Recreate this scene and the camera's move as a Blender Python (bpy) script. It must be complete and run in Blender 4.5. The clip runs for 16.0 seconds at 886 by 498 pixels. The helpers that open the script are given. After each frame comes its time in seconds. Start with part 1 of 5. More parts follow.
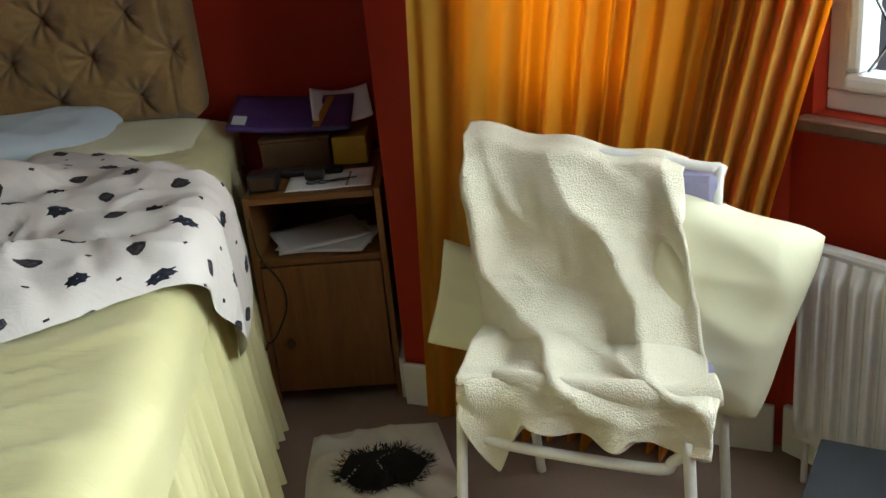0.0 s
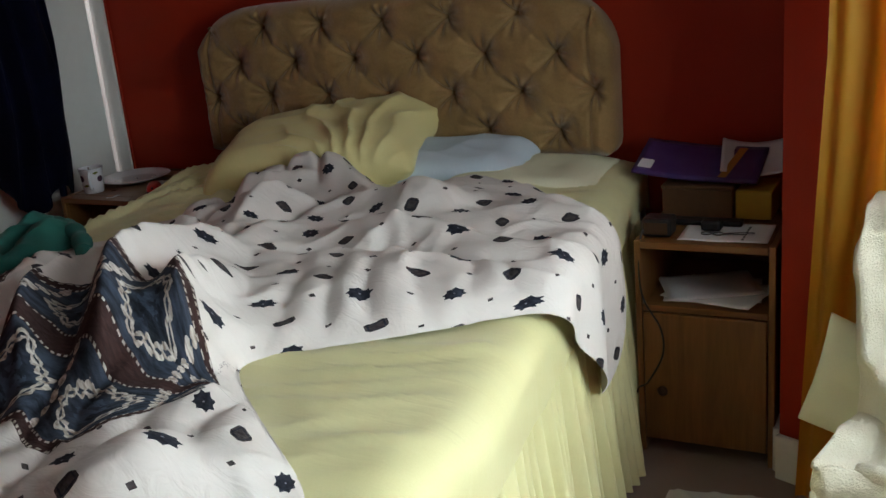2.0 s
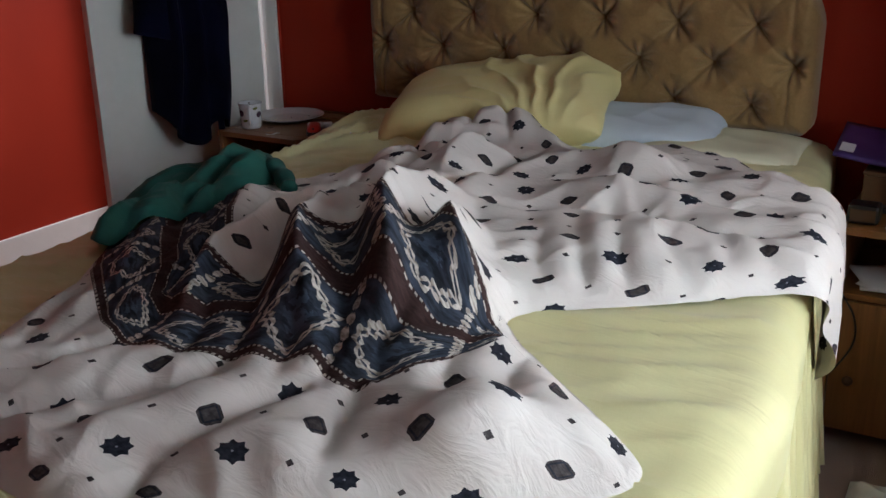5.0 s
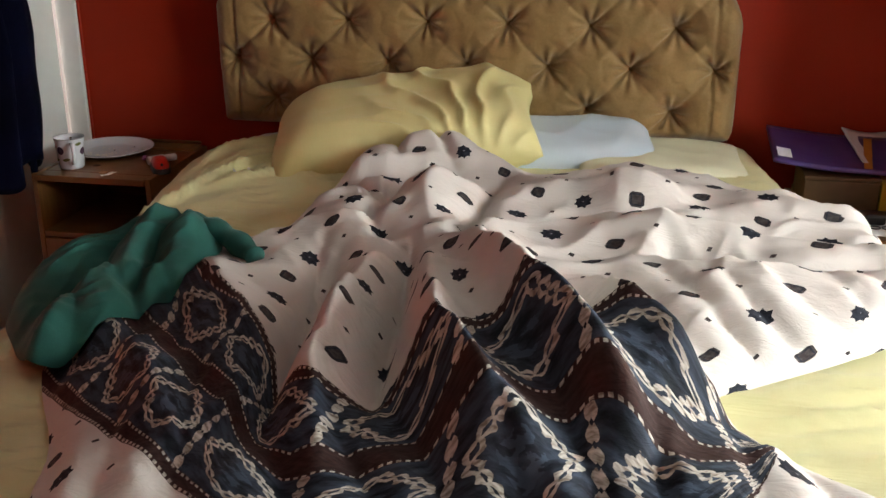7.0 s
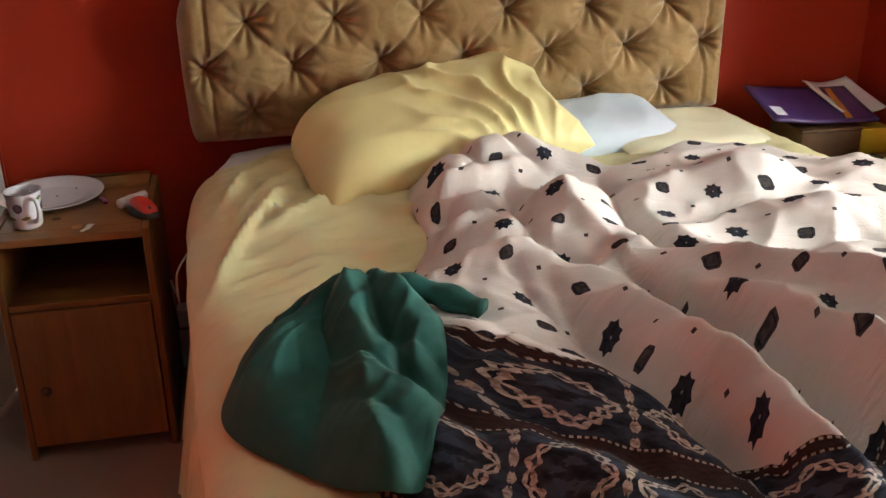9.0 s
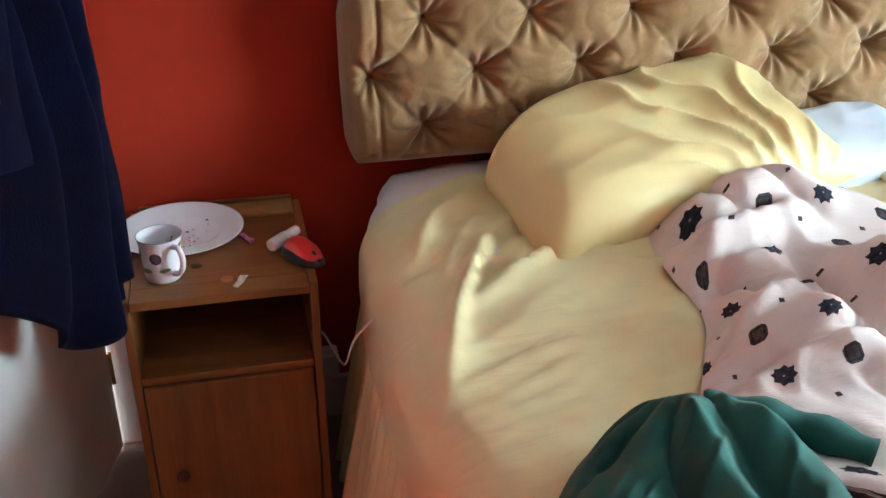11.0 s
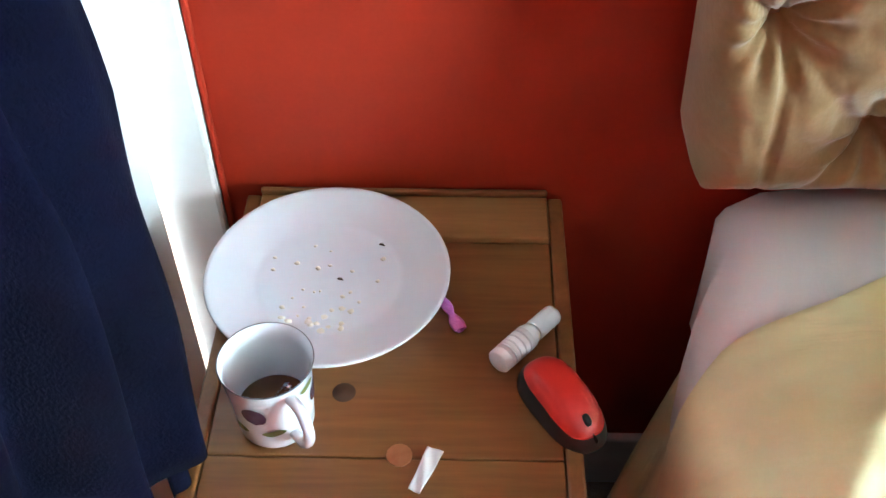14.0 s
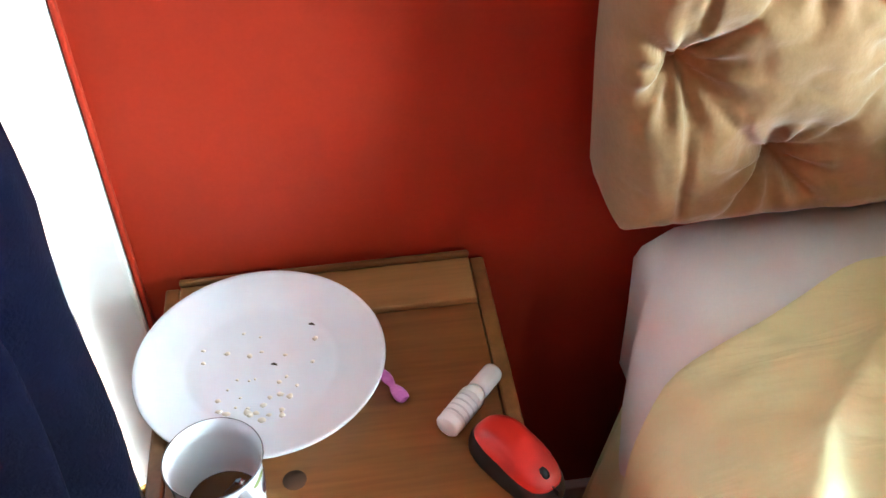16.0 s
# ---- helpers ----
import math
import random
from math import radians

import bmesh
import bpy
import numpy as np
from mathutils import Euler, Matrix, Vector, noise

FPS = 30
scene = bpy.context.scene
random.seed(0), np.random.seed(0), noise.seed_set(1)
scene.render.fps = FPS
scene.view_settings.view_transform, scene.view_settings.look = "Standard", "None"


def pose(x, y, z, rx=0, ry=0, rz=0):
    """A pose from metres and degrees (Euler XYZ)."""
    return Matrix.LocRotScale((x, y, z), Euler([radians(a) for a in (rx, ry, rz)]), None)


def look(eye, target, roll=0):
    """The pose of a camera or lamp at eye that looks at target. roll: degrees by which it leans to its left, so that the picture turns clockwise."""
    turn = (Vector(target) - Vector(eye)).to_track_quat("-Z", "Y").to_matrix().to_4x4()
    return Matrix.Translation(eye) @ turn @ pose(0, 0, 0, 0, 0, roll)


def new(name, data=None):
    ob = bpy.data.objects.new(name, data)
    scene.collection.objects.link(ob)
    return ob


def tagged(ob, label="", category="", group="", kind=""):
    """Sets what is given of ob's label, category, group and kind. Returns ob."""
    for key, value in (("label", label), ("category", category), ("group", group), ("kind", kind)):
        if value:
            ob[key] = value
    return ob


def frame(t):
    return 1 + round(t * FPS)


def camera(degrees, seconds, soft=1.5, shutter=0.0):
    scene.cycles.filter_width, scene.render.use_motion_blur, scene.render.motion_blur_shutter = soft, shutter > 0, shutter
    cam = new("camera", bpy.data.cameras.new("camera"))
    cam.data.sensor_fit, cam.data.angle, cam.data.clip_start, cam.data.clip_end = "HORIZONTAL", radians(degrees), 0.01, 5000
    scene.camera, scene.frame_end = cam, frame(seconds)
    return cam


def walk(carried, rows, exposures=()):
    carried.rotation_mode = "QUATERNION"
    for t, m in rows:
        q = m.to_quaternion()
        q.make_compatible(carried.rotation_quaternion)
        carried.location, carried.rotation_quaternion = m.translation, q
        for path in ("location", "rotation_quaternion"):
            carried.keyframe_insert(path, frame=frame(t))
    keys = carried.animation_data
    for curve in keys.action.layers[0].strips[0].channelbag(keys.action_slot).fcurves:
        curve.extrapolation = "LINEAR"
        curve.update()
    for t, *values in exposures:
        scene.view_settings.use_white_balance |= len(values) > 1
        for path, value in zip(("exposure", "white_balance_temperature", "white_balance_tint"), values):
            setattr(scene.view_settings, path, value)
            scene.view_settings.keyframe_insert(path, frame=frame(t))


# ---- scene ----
cam = camera(48.0, 16.0)
EXPOSURES = [(0, -1.0, 6500, 9), (2.0, -0.95, 6350, 11), (3.5, -1.1, 6000, 15), (5.2, -0.8, 6250, 17), (7.5, 0.55, 7050, 14), (8.7, 0.95, 7050, 14), (11.0, 1.7, 5850, 10), (12.5, 2.25, 5350, 4), (13.0, 2.85, 5300, 2), (13.8, 2.6, 5450, 1), (14.5, 2.45, 5500, 0), (15.5, 2.5, 5650, 1), (16.0, 2.78, 5650, 1)]
PATH = [
    (0, (1.731, -3.073, 1.443), (1.641, -1.213, 0.713), -5.6),
    (0.5, (1.787, -3.063, 1.446), (1.463, -1.208, 0.773), -5.3),
    (1, (1.82, -3.062, 1.455), (1.269, -1.244, 0.829), -5.1),
    (1.5, (1.84, -3.065, 1.457), (1.096, -1.305, 0.866), -5.1),
    (2, (1.849, -3.07, 1.456), (0.944, -1.385, 0.872), -5.3),
    (2.5, (1.836, -3.079, 1.441), (0.811, -1.468, 0.844), -5.3),
    (3, (1.842, -3.109, 1.43), (0.729, -1.569, 0.804), -5.7),
    (3.5, (1.844, -3.14, 1.431), (0.676, -1.644, 0.798), -5.8),
    (4, (1.75, -3.197, 1.454), (0.619, -1.678, 0.811), -4.1),
    (4.5, (1.622, -3.219, 1.463), (0.557, -1.656, 0.811), -2.5),
    (5, (1.472, -3.243, 1.467), (0.501, -1.622, 0.811), -1.0),
    (5.2, (1.41, -3.219, 1.448), (0.467, -1.577, 0.805), -0.3),
    (7.5, (0.339, -3.099, 1.52), (0.206, -1.232, 0.817), -0.2),
    (8, (0.084, -3.05, 1.537), (0.141, -1.186, 0.814), -0.2),
    (8.5, (-0.237, -3.04, 1.572), (0.015, -1.203, 0.823), -0.6),
    (8.7, (-0.363, -3.003, 1.615), (-0.047, -1.186, 0.843), -1.2),
    (10.8, (-0.939, -2.321, 1.633), (-0.515, -0.581, 0.742), -0.0),
    (11, (-0.944, -2.252, 1.646), (-0.557, -0.513, 0.739), -0.1),
    (11.5, (-0.898, -1.98, 1.594), (-0.666, -0.227, 0.659), -1.7),
    (12, (-0.926, -1.723, 1.598), (-0.754, -0.011, 0.579), -1.0),
    (12.5, (-0.903, -1.432, 1.57), (-0.858, 0.234, 0.465), 0.1),
    (13, (-0.868, -1.201, 1.554), (-0.964, 0.368, 0.319), -1.2),
    (13.5, (-0.896, -1.046, 1.525), (-0.985, 0.434, 0.183), -1.0),
    (14, (-0.926, -0.937, 1.501), (-0.97, 0.466, 0.076), -0.5),
    (14.5, (-0.939, -0.856, 1.492), (-0.965, 0.481, 0.006), -0.7),
    (15, (-0.947, -0.832, 1.472), (-0.94, 0.506, -0.014), 0.5),
    (15.5, (-0.959, -0.851, 1.482), (-0.874, 0.514, 0.023), 0.9),
    (16, (-0.964, -0.931, 1.502), (-0.79, 0.549, 0.168), -1.6),
]
walk(cam, [(t, look(eye, target, roll)) for t, eye, target, roll in PATH], EXPOSURES)

# ---- light and exposure ----
world = bpy.data.worlds.new("sky")
scene.world = world
world.use_nodes = True
wn = world.node_tree
sky = wn.nodes.new("ShaderNodeTexSky")
sky.sky_type = "NISHITA"
sky.sun_disc = False
sky.sun_elevation = radians(38)
sky.sun_rotation = radians(-22)
wn.nodes["Background"].inputs["Strength"].default_value = 0.12
wn.links.new(sky.outputs["Color"], wn.nodes["Background"].inputs["Color"])

sun = new("sun", bpy.data.lights.new("sun", "SUN"))
sun.data.energy, sun.data.angle, sun.data.color = 1.0, radians(14), (1, 0.95, 0.88)
sun.matrix_world = look((-2, 5, 5), (0, 0, 0))


def window_light(name, centre, normal, w, h, watts, color=(1, 0.97, 0.92)):
    lamp = bpy.data.lights.new(name, "AREA")
    lamp.shape, lamp.size, lamp.size_y, lamp.energy, lamp.color = "RECTANGLE", w, h, watts, color
    ob = new(name, lamp)
    c = Vector(centre)
    ob.matrix_world = look(c, c + Vector(normal))
    return ob


# ---- small tools ----
class Val:
    """A number or colour inside a node tree, with arithmetic."""

    def __init__(self, tree, sock):
        self.tree, self.sock = tree, sock

    def op(self, kind, *others):
        n = self.tree.nodes.new("ShaderNodeMath")
        n.operation = kind
        for i, v in enumerate((self, *others)):
            if isinstance(v, Val):
                self.tree.links.new(v.sock, n.inputs[i])
            else:
                n.inputs[i].default_value = v
        return Val(self.tree, n.outputs[0])

    def __add__(self, o): return self.op("ADD", o)
    def __sub__(self, o): return self.op("SUBTRACT", o)
    def __mul__(self, o): return self.op("MULTIPLY", o)
    def __truediv__(self, o): return self.op("DIVIDE", o)
    def lt(self, o): return self.op("LESS_THAN", o)
    def gt(self, o): return self.op("GREATER_THAN", o)
    def max(self, o): return self.op("MAXIMUM", o)
    def min(self, o): return self.op("MINIMUM", o)
    def abs(self): return self.op("ABSOLUTE")
    def fract(self): return self.op("FRACT")
    def floor(self): return self.op("FLOOR")
    def sin(self): return self.op("SINE")
    def cos(self): return self.op("COSINE")


def material(name):
    m = bpy.data.materials.new(name)
    m.use_nodes = True
    return m, m.node_tree, m.node_tree.nodes["Principled BSDF"]


def link(tree, a, b):
    tree.links.new(a.sock if isinstance(a, Val) else a, b)


def coords(tree, kind="Object", scale=(1, 1, 1), rot=(0, 0, 0)):
    tc = tree.nodes.new("ShaderNodeTexCoord")
    mp = tree.nodes.new("ShaderNodeMapping")
    mp.inputs["Scale"].default_value = scale
    mp.inputs["Rotation"].default_value = rot
    tree.links.new(tc.outputs[kind], mp.inputs["Vector"])
    return mp.outputs["Vector"]


def noise_val(tree, vec, scale, detail=4, rough=0.55, distort=0.0):
    n = tree.nodes.new("ShaderNodeTexNoise")
    n.inputs["Scale"].default_value, n.inputs["Detail"].default_value = scale, detail
    n.inputs["Roughness"].default_value, n.inputs["Distortion"].default_value = rough, distort
    tree.links.new(vec, n.inputs["Vector"])
    return Val(tree, n.outputs["Fac"])


def ramp(tree, fac, stops):
    n = tree.nodes.new("ShaderNodeValToRGB")
    while len(n.color_ramp.elements) < len(stops):
        n.color_ramp.elements.new(0.5)
    for e, (p, c) in zip(n.color_ramp.elements, stops):
        e.position, e.color = p, (*c, 1)
    link(tree, fac, n.inputs["Fac"])
    return n.outputs["Color"]


def mix(tree, fac, a, b):
    n = tree.nodes.new("ShaderNodeMix")
    n.data_type = "RGBA"
    link(tree, fac, n.inputs["Factor"])
    for key, v in (("A", a), ("B", b)):
        s = [i for i in n.inputs if i.name == key and i.type == "RGBA"][0]
        if isinstance(v, tuple):
            s.default_value = (*v, 1)
        else:
            tree.links.new(v, s)
    return [o for o in n.outputs if o.type == "RGBA"][0]


def bump(tree, bsdf, height, strength, dist=0.01):
    n = tree.nodes.new("ShaderNodeBump")
    n.inputs["Strength"].default_value, n.inputs["Distance"].default_value = strength, dist
    link(tree, height, n.inputs["Height"])
    tree.links.new(n.outputs["Normal"], bsdf.inputs["Normal"])


def surface(name, c1, c2, scale=3, rough=0.6, grain=60, bumpy=0.15, metal=0.0, sheen=0.0, stretch=(1, 1, 1), dist=0.004, kind="Object", spec=0.5):
    """A two-scale material: broad blotches between two colours, fine relief."""
    m, t, b = material(name)
    v = coords(t, kind, stretch)
    big, fine = noise_val(t, v, scale, 3), noise_val(t, v, grain, 3)
    mixed = big * 0.7 + fine * 0.3
    t.links.new(ramp(t, mixed, [(0.3, c1), (0.7, c2)]), b.inputs["Base Color"])
    b.inputs["Roughness"].default_value, b.inputs["Metallic"].default_value = rough, metal
    b.inputs["Sheen Weight"].default_value = sheen
    b.inputs["Specular IOR Level"].default_value = spec
    if bumpy:
        bump(t, b, fine + big * 0.4, bumpy, dist)
    return m


def wood(name, dark, light, axis=0, rough=0.35):
    m, t, b = material(name)
    st = [14, 14, 14]
    st[axis] = 1.0
    v = coords(t, "Object", tuple(st))
    a, f = noise_val(t, v, 2.2, 4, 0.6, 0.8), noise_val(t, v, 14, 3)
    spots = noise_val(t, coords(t), 3.0, 2)
    t.links.new(ramp(t, a * 0.65 + f * 0.25 + spots * 0.1, [(0.32, dark), (0.68, light)]), b.inputs["Base Color"])
    r = noise_val(t, coords(t), 6, 3)
    link(t, r * 0.3 + (rough - 0.12), b.inputs["Roughness"])
    bump(t, b, f, 0.06, 0.002)
    return m


def wrinkled(name, c1, c2, stretch, turn, power=0.5):
    """Cotton with soft stretch creases running one way."""
    m = surface(name, c1, c2, 2.5, 0.46, 300, 0.0, sheen=0.1)
    t, b = m.node_tree, m.node_tree.nodes["Principled BSDF"]
    v = coords(t, "Object", stretch, (0, 0, turn))
    a, f = noise_val(t, v, 2.2, 3, 0.5, 0.9), noise_val(t, coords(t), 260, 2)
    bump(t, b, (a - 0.5).abs() * -1.6 + f * 0.05, power, 0.012)
    return m


WALL = surface("red_wall_paint", (0.31, 0.020, 0.0055), (0.38, 0.028, 0.0075), 1.5, 0.6, 180, 0.12, dist=0.0015, spec=0.25)
CARPET = surface("carpet_pile", (0.21, 0.135, 0.10), (0.29, 0.195, 0.15), 2.5, 0.95, 260, 0.8, sheen=0.2, dist=0.006)
CEIL = surface("ceiling_paint", (0.34, 0.35, 0.34), (0.40, 0.41, 0.40), 2, 0.8, 90, 0.05)
GLOSS = surface("white_gloss_paint", (0.72, 0.72, 0.70), (0.80, 0.80, 0.78), 2.5, 0.28, 40, 0.03)
DOORW = surface("door_paint", (0.60, 0.62, 0.60), (0.68, 0.70, 0.68), 1.8, 0.35, 30, 0.03)
PVC = surface("window_frame_plastic", (0.74, 0.75, 0.76), (0.8, 0.81, 0.82), 3, 0.3, 50, 0.02)
RADI = surface("radiator_enamel", (0.70, 0.69, 0.69), (0.78, 0.77, 0.77), 2, 0.35, 60, 0.02)
VELVET = surface("gold_velvet", (0.19, 0.105, 0.028), (0.30, 0.18, 0.060), 6, 0.72, 120, 0.25, sheen=0.45, dist=0.002)
SHEET = wrinkled("yellow_cotton_sheet", (0.67, 0.635, 0.32), (0.75, 0.71, 0.41), (1.6, 9, 3), 0.3, 0.22)
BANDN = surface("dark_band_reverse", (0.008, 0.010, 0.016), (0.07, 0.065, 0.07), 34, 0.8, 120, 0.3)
PROTECT = surface("white_mattress_cover", (0.72, 0.70, 0.68), (0.80, 0.78, 0.76), 3, 0.85, 300, 0.2, dist=0.001)
PILLOWY = wrinkled("yellow_pillow_cotton", (0.68, 0.60, 0.26), (0.76, 0.68, 0.34), (5, 2.0, 3), 0.3, 0.10)
PILLOWB = surface("pale_blue_cotton", (0.50, 0.60, 0.70), (0.60, 0.68, 0.76), 5, 0.75, 300, 0.1, dist=0.001)
PILLOWC = surface("cream_pillow_cotton", (0.72, 0.70, 0.50), (0.80, 0.78, 0.58), 3, 0.7, 300, 0.1, dist=0.001)
TOWEL = surface("white_terry", (0.70, 0.65, 0.50), (0.84, 0.79, 0.65), 14, 0.95, 270, 1.0, sheen=0.3, dist=0.0044)
GREEN = surface("green_jersey", (0.003, 0.066, 0.054), (0.005, 0.11, 0.088), 8, 0.8, 300, 0.2, sheen=0.06, dist=0.001)
ROBE = surface("navy_towelling", (0.0015, 0.0018, 0.006), (0.003, 0.004, 0.018), 5, 0.95, 300, 0.5, sheen=0.01, dist=0.002, spec=0.06)
TEAL = surface("teal_lining", (0.004, 0.03, 0.07), (0.008, 0.05, 0.11), 5, 0.8, 260, 0.3)
WOODX = wood("teak_along_x", (0.13, 0.050, 0.013), (0.25, 0.105, 0.030), 0)
WOODZ = wood("teak_along_z", (0.15, 0.060, 0.016), (0.26, 0.112, 0.033), 2)
WOODL = wood("light_wood_lipping", (0.24, 0.115, 0.035), (0.36, 0.18, 0.06), 0)
# dark brown for small parts; on the cabinet backs it paints the recess's shade
DARKW_SHADE = surface("recess_shade_and_dark_brown", (0.05, 0.02, 0.008), (0.08, 0.032, 0.012), 4, 0.6, 40, 0.05)
BLACK = surface("black_plastic", (0.008, 0.008, 0.009), (0.016, 0.016, 0.018), 6, 0.35, 120, 0.05)
CHINA = surface("white_china", (0.74, 0.77, 0.82), (0.78, 0.81, 0.86), 4, 0.16, 20, 0.0)
PAPER = surface("white_paper", (0.72, 0.72, 0.73), (0.80, 0.80, 0.80), 5, 0.8, 80, 0.05)
STEELW = surface("white_tube_paint", (0.68, 0.67, 0.64), (0.76, 0.75, 0.72), 6, 0.35, 60, 0.03)
LABELG = surface("grey_print", (0.50, 0.50, 0.52), (0.62, 0.62, 0.64), 40, 0.7, 90, 0.0)
STEEL = surface("polished_steel", (0.55, 0.55, 0.56), (0.66, 0.66, 0.67), 20, 0.2, 90, 0.02, metal=1.0)
BRASS = surface("brass", (0.48, 0.29, 0.08), (0.62, 0.40, 0.13), 8, 0.28, 60, 0.05, metal=1.0)
PURPLE = surface("purple_print", (0.05, 0.026, 0.13), (0.085, 0.045, 0.19), 9, 0.35, 40, 0.02)
ORANGE = surface("orange_print", (0.45, 0.20, 0.02), (0.55, 0.26, 0.03), 9, 0.4, 40, 0.0)
YELLOWB = surface("yellow_card", (0.36, 0.22, 0.008), (0.46, 0.29, 0.015), 6, 0.5, 60, 0.03)
BROWNB = surface("brown_box_board", (0.075, 0.034, 0.012), (0.12, 0.055, 0.018), 6, 0.6, 60, 0.05)
LILAC = surface("lilac_cushion", (0.30, 0.29, 0.48), (0.38, 0.37, 0.56), 6, 0.85, 200, 0.3)
MOUSER = surface("red_mouse_plastic", (0.50, 0.018, 0.012), (0.56, 0.025, 0.016), 6, 0.3, 120, 0.03)
COFFEE = surface("coffee", (0.13, 0.045, 0.010), (0.18, 0.065, 0.014), 12, 0.12, 40, 0.0)
LEAF_G = surface("printed_leaf_green", (0.16, 0.20, 0.07), (0.26, 0.29, 0.12), 40, 0.25, 90, 0.0)
LEAF_P = surface("printed_plum", (0.07, 0.035, 0.07), (0.14, 0.09, 0.13), 40, 0.25, 90, 0.0)
COPPER = surface("copper_coin", (0.42, 0.20, 0.09), (0.52, 0.27, 0.13), 60, 0.4, 200, 0.1, metal=0.8)
PINKW = surface("pink_foil", (0.45, 0.10, 0.45), (0.62, 0.22, 0.60), 60, 0.3, 120, 0.3)
CRUMB = surface("crumbs", (0.66, 0.61, 0.48), (0.78, 0.74, 0.66), 60, 0.8, 200, 0.2)
SEED = surface("dark_crumb", (0.04, 0.03, 0.02), (0.07, 0.05, 0.035), 60, 0.8, 200, 0.2)
CABLEW = surface("white_cable", (0.70, 0.69, 0.66), (0.76, 0.75, 0.72), 8, 0.4, 90, 0.0)
BINDER = surface("slate_binder", (0.010, 0.013, 0.020), (0.020, 0.025, 0.034), 5, 0.45, 200, 0.2)
LEAD = surface("lead_came", (0.10, 0.10, 0.11), (0.16, 0.16, 0.17), 20, 0.5, 90, 0.1, metal=0.5)
GRASS = surface("lawn", (0.05, 0.10, 0.02), (0.09, 0.16, 0.04), 0.6, 0.9, 40, 0.5, dist=0.03)
PAVING = surface("pale_paving", (0.36, 0.35, 0.33), (0.46, 0.45, 0.42), 0.7, 0.9, 20, 0.3)
BAGW = surface("white_plastic_bag", (0.62, 0.60, 0.55), (0.72, 0.70, 0.66), 5, 0.4, 60, 0.1)
FUR = surface("black_print", (0.004, 0.004, 0.004), (0.014, 0.014, 0.013), 12, 0.7, 120, 0.3)
SILL = surface("brown_sill", (0.10, 0.04, 0.025), (0.16, 0.07, 0.045), 4, 0.4, 60, 0.05)


def curtain_cloth():
    m, t, b = material("gold_curtain_cloth")
    v = coords(t, "Object", (1, 1, 0.15))
    f = noise_val(t, v, 8, 3)
    c = ramp(t, f, [(0.3, (0.44, 0.235, 0.006)), (0.7, (0.56, 0.315, 0.010))])
    t.links.new(c, b.inputs["Base Color"])
    b.inputs["Roughness"].default_value, b.inputs["Sheen Weight"].default_value = 0.6, 0.15
    fine = noise_val(t, coords(t, "Object", (1, 1, 0.2)), 240, 2)
    bump(t, b, fine, 0.15, 0.001)
    tr = t.nodes.new("ShaderNodeBsdfTranslucent")
    tr.inputs["Color"].default_value = (0.95, 0.235, 0.004, 1)
    mx = t.nodes.new("ShaderNodeMixShader")
    mx.inputs[0].default_value = 0.42
    t.links.new(b.outputs[0], mx.inputs[1])
    t.links.new(tr.outputs[0], mx.inputs[2])
    t.links.new(mx.outputs[0], t.nodes["Material Output"].inputs["Surface"])
    return m


CURTAIN = curtain_cloth()


def glass():
    m, t, b = material("window_glass")
    b.inputs["Transmission Weight"].default_value, b.inputs["Roughness"].default_value = 1.0, 0.0
    b.inputs["IOR"].default_value = 1.01
    return m


GLASS = glass()


